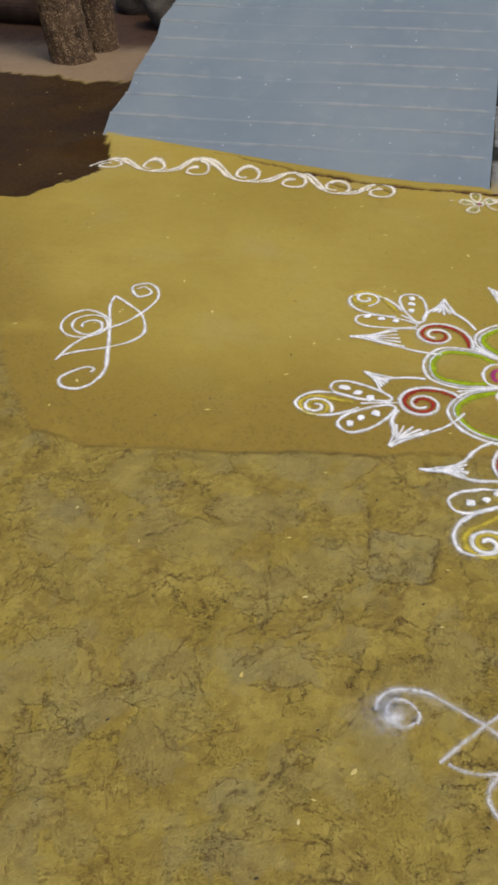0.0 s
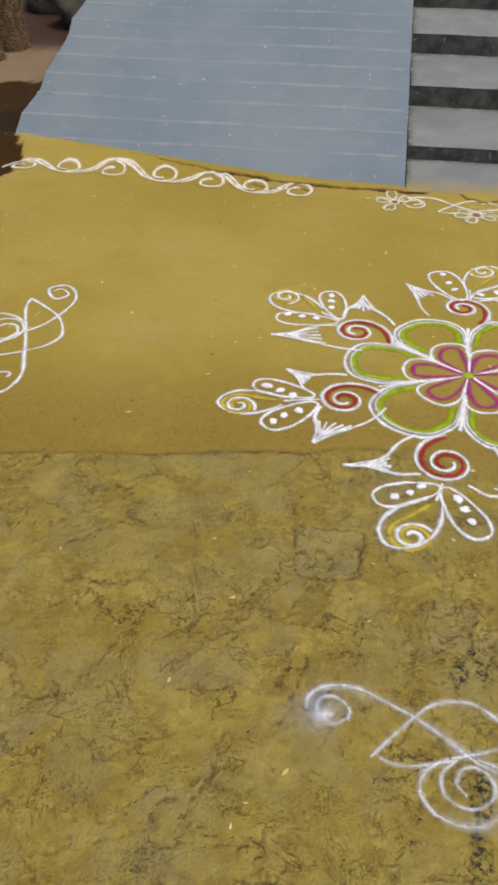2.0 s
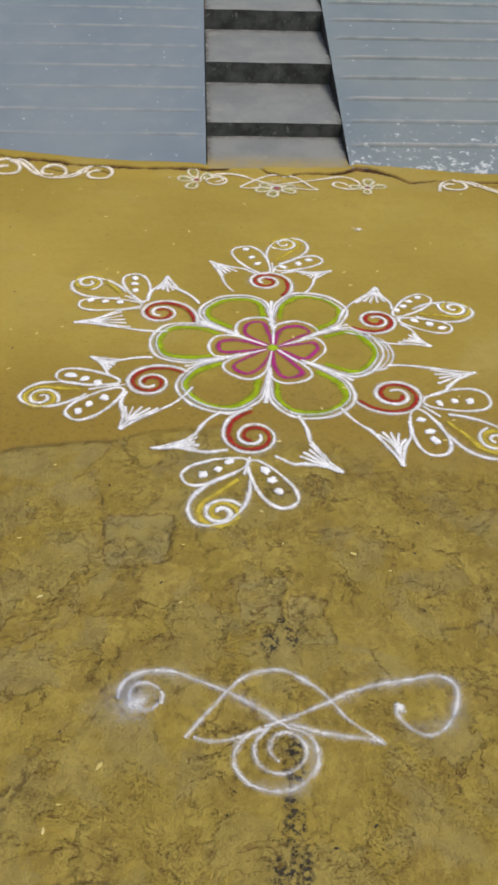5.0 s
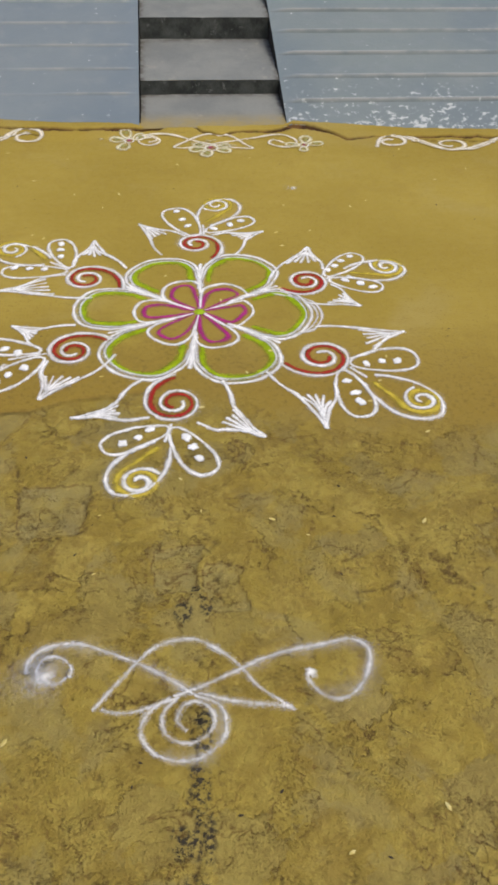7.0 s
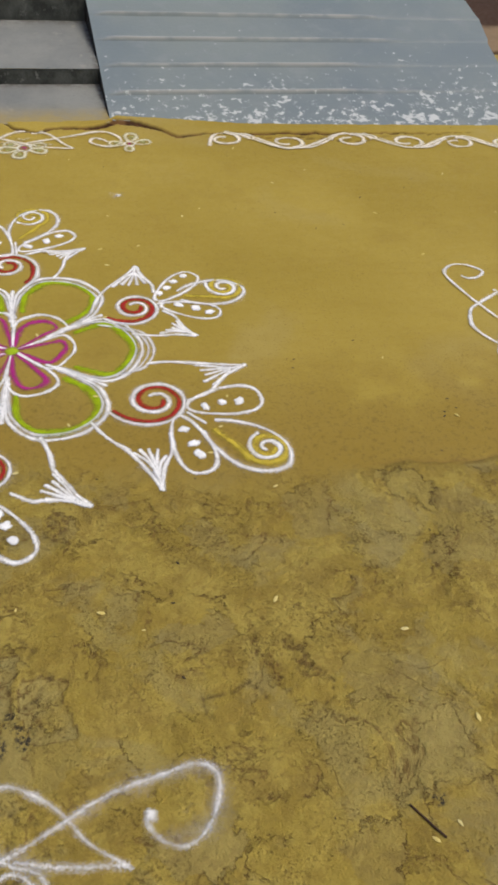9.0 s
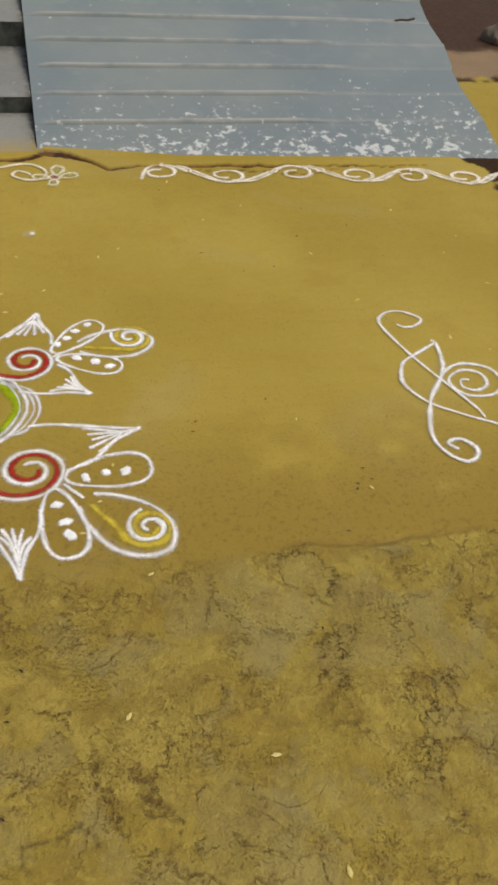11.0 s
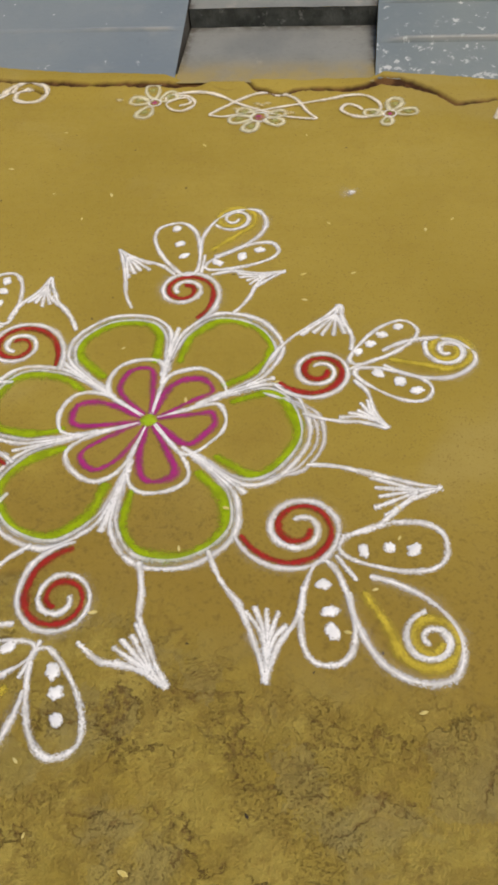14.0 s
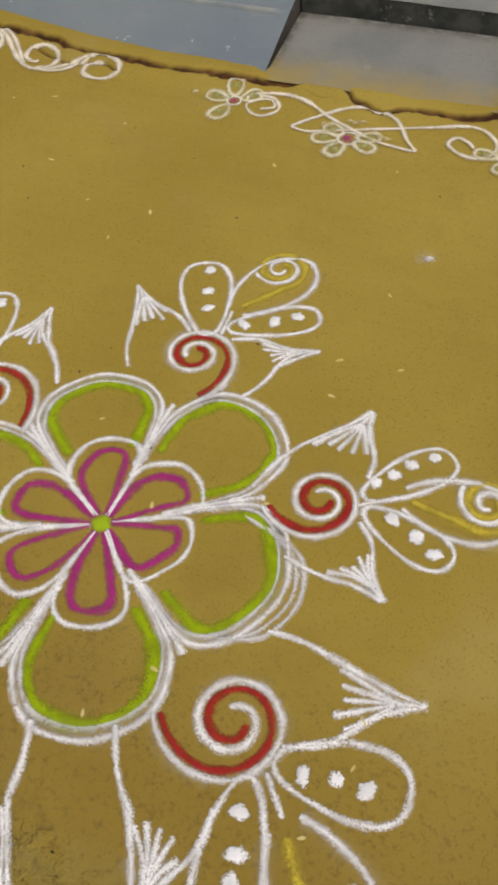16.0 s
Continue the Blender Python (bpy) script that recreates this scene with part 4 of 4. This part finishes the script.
stroke("spiral", spline([(-1.38, 0.087), (-1.425, 0.123), (-1.48, 0.135), (-1.524, 0.096), (-1.528, 0.029), (-1.489, -0.024), (-1.434, -0.031), (-1.388, 0.0), (-1.375, 0.052), (-1.407, 0.101), (-1.458, 0.106), (-1.493, 0.073), (-1.488, 0.026), (-1.453, -0.006), (-1.412, -0.008), (-1.39, 0.03), (-1.405, 0.068), (-1.437, 0.076), (-1.461, 0.053), (-1.454, 0.026)]), 0.0115, WHITE_SOFT, side_a)

side_b = thing("rangoli_scroll", "looped white powder scroll drawn on smooth ochre clay", "rangoli", GROUP, at=(1.4, 0, 0))
stroke("loop_line", spline([(1.425, -0.215), (1.42, -0.17), (1.378, -0.052), (1.347, 0.032), (1.318, 0.129), (1.300, 0.222), (1.333, 0.267), (1.384, 0.27), (1.428, 0.23), (1.4, 0.198), (1.366, 0.195), (1.347, 0.212)]), 0.0115, WHITE_SOFT, side_b)
stroke("loop_line", spline([(1.46, -0.245), (1.369, -0.187), (1.303, -0.129), (1.270, -0.05), (1.296, 0.029), (1.339, 0.061), (1.394, 0.094), (1.426, 0.114)]), 0.012, WHITE_SOFT, side_b)
stroke("loop_line", spline([(1.41, 0.122), (1.426, 0.114), (1.409, 0.02), (1.373, -0.047), (1.325, -0.109), (1.285, -0.19), (1.264, -0.27), (1.282, -0.331), (1.315, -0.355), (1.345, -0.341), (1.354, -0.31), (1.325, -0.278), (1.293, -0.289), (1.312, -0.315)]), 0.013, WHITE_SOFT, side_b)
stroke("spiral", spline([(1.388, -0.026), (1.432, 0.006), (1.481, 0.009), (1.53, -0.02), (1.536, -0.075), (1.495, -0.122), (1.432, -0.125), (1.399, -0.094), (1.397, -0.049), (1.438, -0.018), (1.476, -0.021), (1.497, -0.046), (1.488, -0.086), (1.452, -0.103), (1.422, -0.085), (1.43, -0.055), (1.455, -0.058)]), 0.012, WHITE_SOFT, side_b)

front = thing("rangoli_scroll", "broad white powder scroll with a triple spiral on worn ground", "rangoli", GROUP, at=(-0.05, -1.25, 0))
stroke("loop_line", spline([(-0.373, -1.2), (-0.366, -1.164), (-0.326, -1.139), (-0.268, -1.14), (-0.214, -1.165), (-0.15, -1.201), (-0.099, -1.234), (-0.063, -1.264), (-0.019, -1.29), (-0.012, -1.34), (-0.044, -1.38), (-0.088, -1.39), (-0.135, -1.373), (-0.16, -1.335), (-0.148, -1.292), (-0.105, -1.264)]), 0.0166, DUSTY, front)
stroke("loop_line", spline([(-0.105, -1.264), (-0.058, -1.249), (0.006, -1.224), (0.084, -1.19), (0.173, -1.171), (0.24, -1.162), (0.269, -1.184), (0.267, -1.222), (0.237, -1.268), (0.197, -1.289), (0.163, -1.272), (0.146, -1.244), (0.156, -1.223)]), 0.0176, DUSTY, front)
stroke("loop_line", spline([(-0.25, -1.281), (-0.171, -1.19), (-0.129, -1.155), (-0.075, -1.141), (-0.032, -1.156), (0.018, -1.204), (0.056, -1.257), (0.117, -1.308)]), 0.0155, DUSTY, front)
stroke("loop_line", spline([(-0.235, -1.277), (-0.195, -1.288), (-0.14, -1.281), (-0.089, -1.265)]), 0.0155, DUSTY, front)
stroke("loop_line", spline([(0.113, -1.3), (0.062, -1.292), (0.012, -1.282), (-0.06, -1.258)]), 0.0171, DUSTY, front)
stroke("spiral", spline([(-0.078, -1.337), (-0.097, -1.312), (-0.085, -1.285), (-0.059, -1.278), (-0.034, -1.297), (-0.031, -1.328), (-0.057, -1.353), (-0.092, -1.356), (-0.119, -1.332), (-0.12, -1.294), (-0.095, -1.266)]), 0.0161, DUSTY, front)
stroke("curl", spline([(-0.295, -1.211), (-0.291, -1.187), (-0.314, -1.165), (-0.34, -1.165), (-0.353, -1.189), (-0.341, -1.214), (-0.315, -1.218), (-0.295, -1.205)]), 0.0161, DUSTY, front)
blob("smudge", (-0.347, -1.193), 0.062, powder("smeared_white_powder", (0.76, 0.74, 0.72), 1.1, 0.5), front, 1.1)
stroke("powder_haze", spline([(-0.373, -1.2), (-0.326, -1.139), (-0.214, -1.165), (-0.099, -1.234), (-0.019, -1.29), (-0.044, -1.38), (-0.135, -1.373)]), 0.05, HAZE, front)
stroke("powder_haze", spline([(0.006, -1.224), (0.173, -1.171), (0.269, -1.184), (0.237, -1.268), (0.163, -1.272)]), 0.05, HAZE, front)
blob("smudge", (-0.36, -1.205), 0.085, HAZE, front, 1.2)
blob("curl_end", (0.155, -1.232), 0.015, WHITE, front)
blob("smudge", (-0.338, -1.205), 0.04, DUSTY, front, 1.3)


# ---------------------------------------------------------------- the borders along the steps
def wave_border(name, turns, start, curls, label):
    """A running wave with a curl in every bend."""
    ob = thing(name, label, "rangoli", "powder borders along the steps", at=(turns[len(turns) // 2][0], turns[len(turns) // 2][1], 0))
    pts = [start, (start[0] + (turns[0][0] - start[0]) * 0.36, start[1] + (turns[0][1] - start[1]) * 0.72)]
    for k, (x, y) in enumerate(turns):
        if k:
            px, py = turns[k - 1]
            for u in (0.17, 0.33, 0.5, 0.67, 0.83):
                pts.append((px + (x - px) * u, py + (y - py) * 0.5 * (1 - math.cos(math.pi * u))))
        pts.append((x, y))
    stroke("wave_line", spline(pts), 0.0178, WAVE, ob)
    for k, (x, y) in enumerate(turns[:-1]):
        nx, ny = turns[k + 1]
        second = []
        for u in np.linspace(0.06, 0.78, 8):
            lift = 0.015 * math.sin(math.pi * (u - 0.06) / 0.72) * (1 if ny < y else -1)
            second.append((x + (nx - x) * u + 0.008, y + (ny - y) * 0.5 * (1 - math.cos(math.pi * u)) + lift))
        stroke("wave_line", spline(second), 0.014, WAVE, ob)
    for k in range(curls):
        x, y = turns[k]
        down = turns[k][1] > (turns[k + 1][1] if k + 1 < len(turns) else turns[k - 1][1])
        s = -1 if down else 1
        cx, cy, r = x - 0.005, y + s * 0.054, 0.040
        if down:   # hangs below a crest, winding clockwise
            ring = [(cx + r * 1.3 * math.cos(a) * q, cy + r * math.sin(a) * q) for a, q in ((1.5, 1.15), (0.7, 1.1), (-0.1, 1.0), (-0.9, 1.0), (-1.7, 1.0), (-2.5, 0.95), (-3.3, 0.8), (-4.2, 0.5), (-5.1, 0.35))]
        else:      # stands above a trough, winding the other way
            ring = [(cx + r * 1.3 * math.cos(a) * q, cy + r * math.sin(a) * q) for a, q in ((-1.5, 1.2), (-0.7, 1.15), (0.1, 1.05), (0.9, 1.0), (1.7, 1.0), (2.5, 0.95), (3.3, 0.85), (4.2, 0.6), (5.0, 0.4))]
        stroke("curl", spline(ring), 0.0178, WAVE, ob)
    return ob


wave_border("rangoli_border", [(-1.864, 1.470), (-1.66, 1.365), (-1.448, 1.455), (-1.215, 1.325), (-1.0, 1.392), (-0.81, 1.262), (-0.62, 1.355)], (-1.955, 1.38), 7,
            "cream powder wave border with curls beside the ramp")
wave_border("rangoli_border", [(0.841, 1.271), (1.075, 1.127), (1.335, 1.245), (1.56, 1.108), (1.77, 1.198), (1.97, 1.07), (2.15, 1.16)], (0.761, 1.158), 6,
            "cream powder wave border with curls beside the flaking ramp")

mid = thing("rangoli_border", "small powder flowers joined by a looping line before the steps", "rangoli", "powder borders along the steps", at=(0.1, 1.2, 0))
DX = -0.05
stroke("loop_line", spline([(x + DX, y) for x, y in ((-0.101, 1.24), (-0.067, 1.255), (-0.08, 1.281), (-0.112, 1.277), (-0.138, 1.252), (-0.119, 1.22), (-0.084, 1.212), (-0.052, 1.249), (-0.075, 1.288), (-0.12, 1.292))]), 0.0125, WAVE, mid)
stroke("loop_line", spline([(x + DX, y) for x, y in ((-0.145, 1.267), (-0.133, 1.294), (-0.06, 1.311), (0.011, 1.296), (0.085, 1.248), (0.156, 1.208), (0.224, 1.178), (0.318, 1.163))]), 0.0125, WAVE, mid)
stroke("loop_line", spline([(x + DX, y) for x, y in ((0.318, 1.163), (0.285, 1.207), (0.247, 1.274), (0.195, 1.303), (0.136, 1.303), (0.074, 1.267), (0.023, 1.216), (-0.002, 1.189))]), 0.0125, WAVE, mid)
stroke("loop_line", spline([(x + DX, y) for x, y in ((-0.002, 1.189), (0.045, 1.179), (0.124, 1.203), (0.218, 1.234), (0.313, 1.265), (0.425, 1.294), (0.482, 1.265), (0.495, 1.22), (0.469, 1.181), (0.422, 1.179), (0.384, 1.213), (0.398, 1.245), (0.428, 1.234), (0.445, 1.21))]), 0.0125, WAVE, mid)
for (hx, hy), petals, heart in (((-0.174, 1.255), ((-0.232, 1.265), (-0.19, 1.317), (-0.196, 1.19), (-0.128, 1.292)), 0.013),
                                ((0.149, 1.173), ((0.084, 1.16), (0.127, 1.115), (0.203, 1.147), (0.098, 1.205), (0.205, 1.192)), 0.020),
                                ((0.521, 1.191), ((0.535, 1.253), (0.58, 1.204), (0.514, 1.146), (0.466, 1.196)), 0.013)):
    for px, py in petals:
        ax, ay = px - hx, py - hy
        length = math.hypot(ax, ay)
        base, tip = (hx + ax * 0.35 + DX, hy + ay * 0.35), (hx + ax * 1.3 + DX, hy + ay * 1.3)
        stroke("small_petal", teardrop(base, tip, 0.74), 0.016, PALE, mid, closed=True)
        blob("petal_fill", toward(base, tip, 0.55), 0.3 * length, powder("pale_green_powder", (0.47, 0.47, 0.17), 0.6, 0.78) if px == petals[0][0] and hx < -0.1 else bpy.data.materials["pale_green_powder"], mid)
    blob("heart", (hx + DX, hy), heart, PURPLE, mid)
    stroke("heart_ring", spline([(hx + DX + (heart + 0.005) * math.cos(a), hy + (heart + 0.005) * math.sin(a)) for a in np.linspace(0, 6.283, 10)], 0.004), 0.006, WHITE, mid, closed=True)
for x, y in ((-0.285, 1.268), (0.149, 1.238), (0.165, 1.25), (0.135, 1.246), (0.077, 1.219), (0.095, 1.215), (0.238, 1.197), (0.222, 1.2)):
    blob("dot", (x + DX, y), 0.012, CREAM, mid, 1.3)

spill = thing("powder_spill", "small spill of white powder on the clay", "spill", at=(0.38, 0.8, 0))
blob("spilt_powder", (0.379, 0.801), 0.0115, WHITE_SOFT, spill, 1.3)
blob("spilt_haze", (0.37, 0.801), 0.035, bpy.data.materials["smeared_white_powder"], spill, 1.2)


# ---------------------------------------------------------------- an added wall, out of view, that blocks sky light on the left
bm = bmesh.new()
bmesh.ops.create_cube(bm, size=1.0, matrix=Matrix.Translation((-4.75, -2.6, 2.2)) @ Matrix.Diagonal((0.3, 9.0, 4.8, 1)))
bmesh.ops.bevel(bm, geom=bm.edges[:], offset=0.02, segments=2, affect="EDGES")
me = bpy.data.meshes.new("wall_sky_blocker")
bm.to_mesh(me)
bm.free()
me.materials.append(plain("limewashed_plaster", (0.30, 0.26, 0.20), (0.24, 0.21, 0.16), 3, 0.9, 60, 0.004))
tagged(new("wall_sky_blocker", me), "plain limewashed plaster wall added out of view to dim the left side", "wall", kind="structure")


# ---------------------------------------------------------------- beside the ramp: trunks and stones
def build_trunk(name, base, lean, radius, label):
    rows, n = 60, 72
    verts = []
    for j in range(rows):
        z = -0.1 + 2.9 * j / (rows - 1)
        flare = 1 + 0.06 * math.exp(-max(z, 0) / 0.08)
        cx, cy = base[0] + lean[0] * z, base[1] + lean[1] * z
        for k in range(n):
            a = 2 * math.pi * k / n
            lump = 0.20 * (float(fbm(np.array(3 * math.cos(a) + base[0] * 9), np.array(3 * math.sin(a) + z * 6), 1.0, 3, 131)) - 0.5)
            knob = 0.14 * max(0.0, float(value_noise(np.array(a * radius * 45), np.array(z * 32.0), 137)) - 0.35)
            r = radius * flare * (1 - 0.06 * z) * (1 + lump + knob)
            verts.append((cx + r * math.cos(a), cy + r * math.sin(a), z))
    faces = [(j * n + k, j * n + (k + 1) % n, (j + 1) * n + (k + 1) % n, (j + 1) * n + k) for j in range(rows - 1) for k in range(n)]
    faces.append(tuple(range((rows - 1) * n, rows * n)))
    return tagged(new(name, mesh_of(name, verts, faces, BARK, False)), label, "tree trunk", "trunks beside the ramp")


build_trunk("tree_trunk", (-2.72, 3.08), (-0.17, 0.05), 0.128, "thick tree trunk with knobbly brown bark on sandy soil")
build_trunk("tree_trunk", (-2.63, 3.36), (-0.06, 0.05), 0.095, "slimmer tree trunk with knobbly brown bark on sandy soil")


def build_stone(base, size, seed, mat, label):
    bm = bmesh.new()
    bmesh.ops.create_icosphere(bm, subdivisions=4, radius=1.0)
    for v in bm.verts:
        p = v.co
        d = 1 + 0.5 * (noise.noise(p * 1.1 + Vector((seed, 0, 0)))) + 0.12 * noise.noise(p * 4 + Vector((0, seed, 0)))
        v.co = Vector((p.x * size[0], p.y * size[1], p.z * size[2])) * d
    for f in bm.faces:
        f.smooth = True
    me = bpy.data.meshes.new("stone")
    bm.to_mesh(me)
    bm.free()
    me.materials.append(mat)
    ob = new("stone", me)
    ob.location = (base[0], base[1], size[2] * 0.6)
    tagged(ob, label, "stone", "stones beside the ramps")


for k, (x, y, s) in enumerate(((-2.30, 4.0, 0.24), (-1.98, 4.15, 0.28), (-1.62, 4.0, 0.2), (-2.12, 4.55, 0.35), (-2.62, 4.5, 0.3), (-1.45, 4.6, 0.3))):
    build_stone((x, y), (s, s * 0.8, s * 0.75), k * 3.7, STONE, "dark weathered boulder behind the tree trunks")
build_stone((2.95, 2.72), (0.13, 0.10, 0.085), 8.1, PALE_STONE, "pale tan stone on bare soil beside the flaking ramp")

# a dark log on the soil behind the trunks
bm = bmesh.new()
bmesh.ops.create_cone(bm, cap_ends=True, segments=24, radius1=0.12, radius2=0.1, depth=2.2)
for v in bm.verts:
    v.co *= 1 + 0.08 * noise.noise(v.co * 6)
me = bpy.data.meshes.new("log")
bm.to_mesh(me)
bm.free()
me.materials.append(TIMBER)
log = new("log", me)
log.matrix_world = pose(-4.2, 4.05, 0.10, 90, 0, 84)
tagged(log, "dark old log lying on soil behind the trunks", "log")


# ---------------------------------------------------------------- litter
def build_twig(name, points, radius, label):
    curve = bpy.data.curves.new(name, "CURVE")
    curve.dimensions, curve.bevel_depth, curve.bevel_resolution = "3D", radius, 2
    line = curve.splines.new("POLY")
    line.points.add(len(points) - 1)
    for p, q in zip(line.points, points):
        p.co = (*q, 1)
    ob = new(name, curve)
    me = bpy.data.meshes.new_from_object(ob.evaluated_get(bpy.context.evaluated_depsgraph_get()))
    bpy.data.objects.remove(ob)
    me.materials.append(TIMBER)
    tagged(new(name, me), label, "twig")


def on_ground(x, y):
    return (x, y, float(ground_z(np.array([x]), np.array([y]))[0]) + 0.003)


build_twig("twig", [on_ground(*p) for p in ((0.567, -1.300), (0.582, -1.325), (0.592, -1.342), (0.606, -1.362))], 0.002, "short brown twig on the worn clay")
build_twig("twig", [(x, y, ramp_z(y) + 0.006) for x, y in ((2.05, 2.213), (2.075, 2.222), (2.11, 2.218), (2.15, 2.235))], 0.005, "dark curled twig on the flaking ramp")


def scatter(name, spots, size, mat, label, category):
    verts, faces = [], []
    for x, y in spots:
        z = float(ground_z(np.array([x]), np.array([y]))[0]) + 0.0015
        a, s = DICE.uniform(0, 6.28), DICE.uniform(0.6, 1.3) * size
        lo = len(verts)
        for u, v, h in ((-1, 0, 0), (-0.3, -0.42, 0.1), (0.5, -0.3, 0.25), (1, 0, 0.2), (0.5, 0.3, 0.35), (-0.3, 0.42, 0.2), (0, 0, 0.45)):
            verts.append((x + s * (u * math.cos(a) - v * math.sin(a)), y + s * (u * math.sin(a) + v * math.cos(a)), z + h * s * 0.5))
        faces += [(lo + k, lo + (k + 1) % 6, lo + 6) for k in range(6)]
    ob = new(name, mesh_of(name, verts, faces, mat))
    tagged(ob, label, category, kind="stuff")


scatter("fallen_petals", [(DICE.uniform(-1.9, 1.9), DICE.uniform(-1.6, 1.2)) for k in range(110)] + [(DICE.uniform(-3.0, -2.0), DICE.uniform(1.1, 2.6)) for k in range(22)],
        0.008, LEAF, "tiny dry yellow petals scattered over the clay", "litter")
scatter("grit", [(DICE.uniform(-1.9, 1.9), DICE.uniform(-1.6, 1.3)) for k in range(120)] + [(0.874, 0.651), (1.27, 0.92), (1.44, 0.85), (1.39, 0.79), (1.42, 0.82)],
        0.0045, GRIT, "dark crumbs of grit on the clay", "litter")
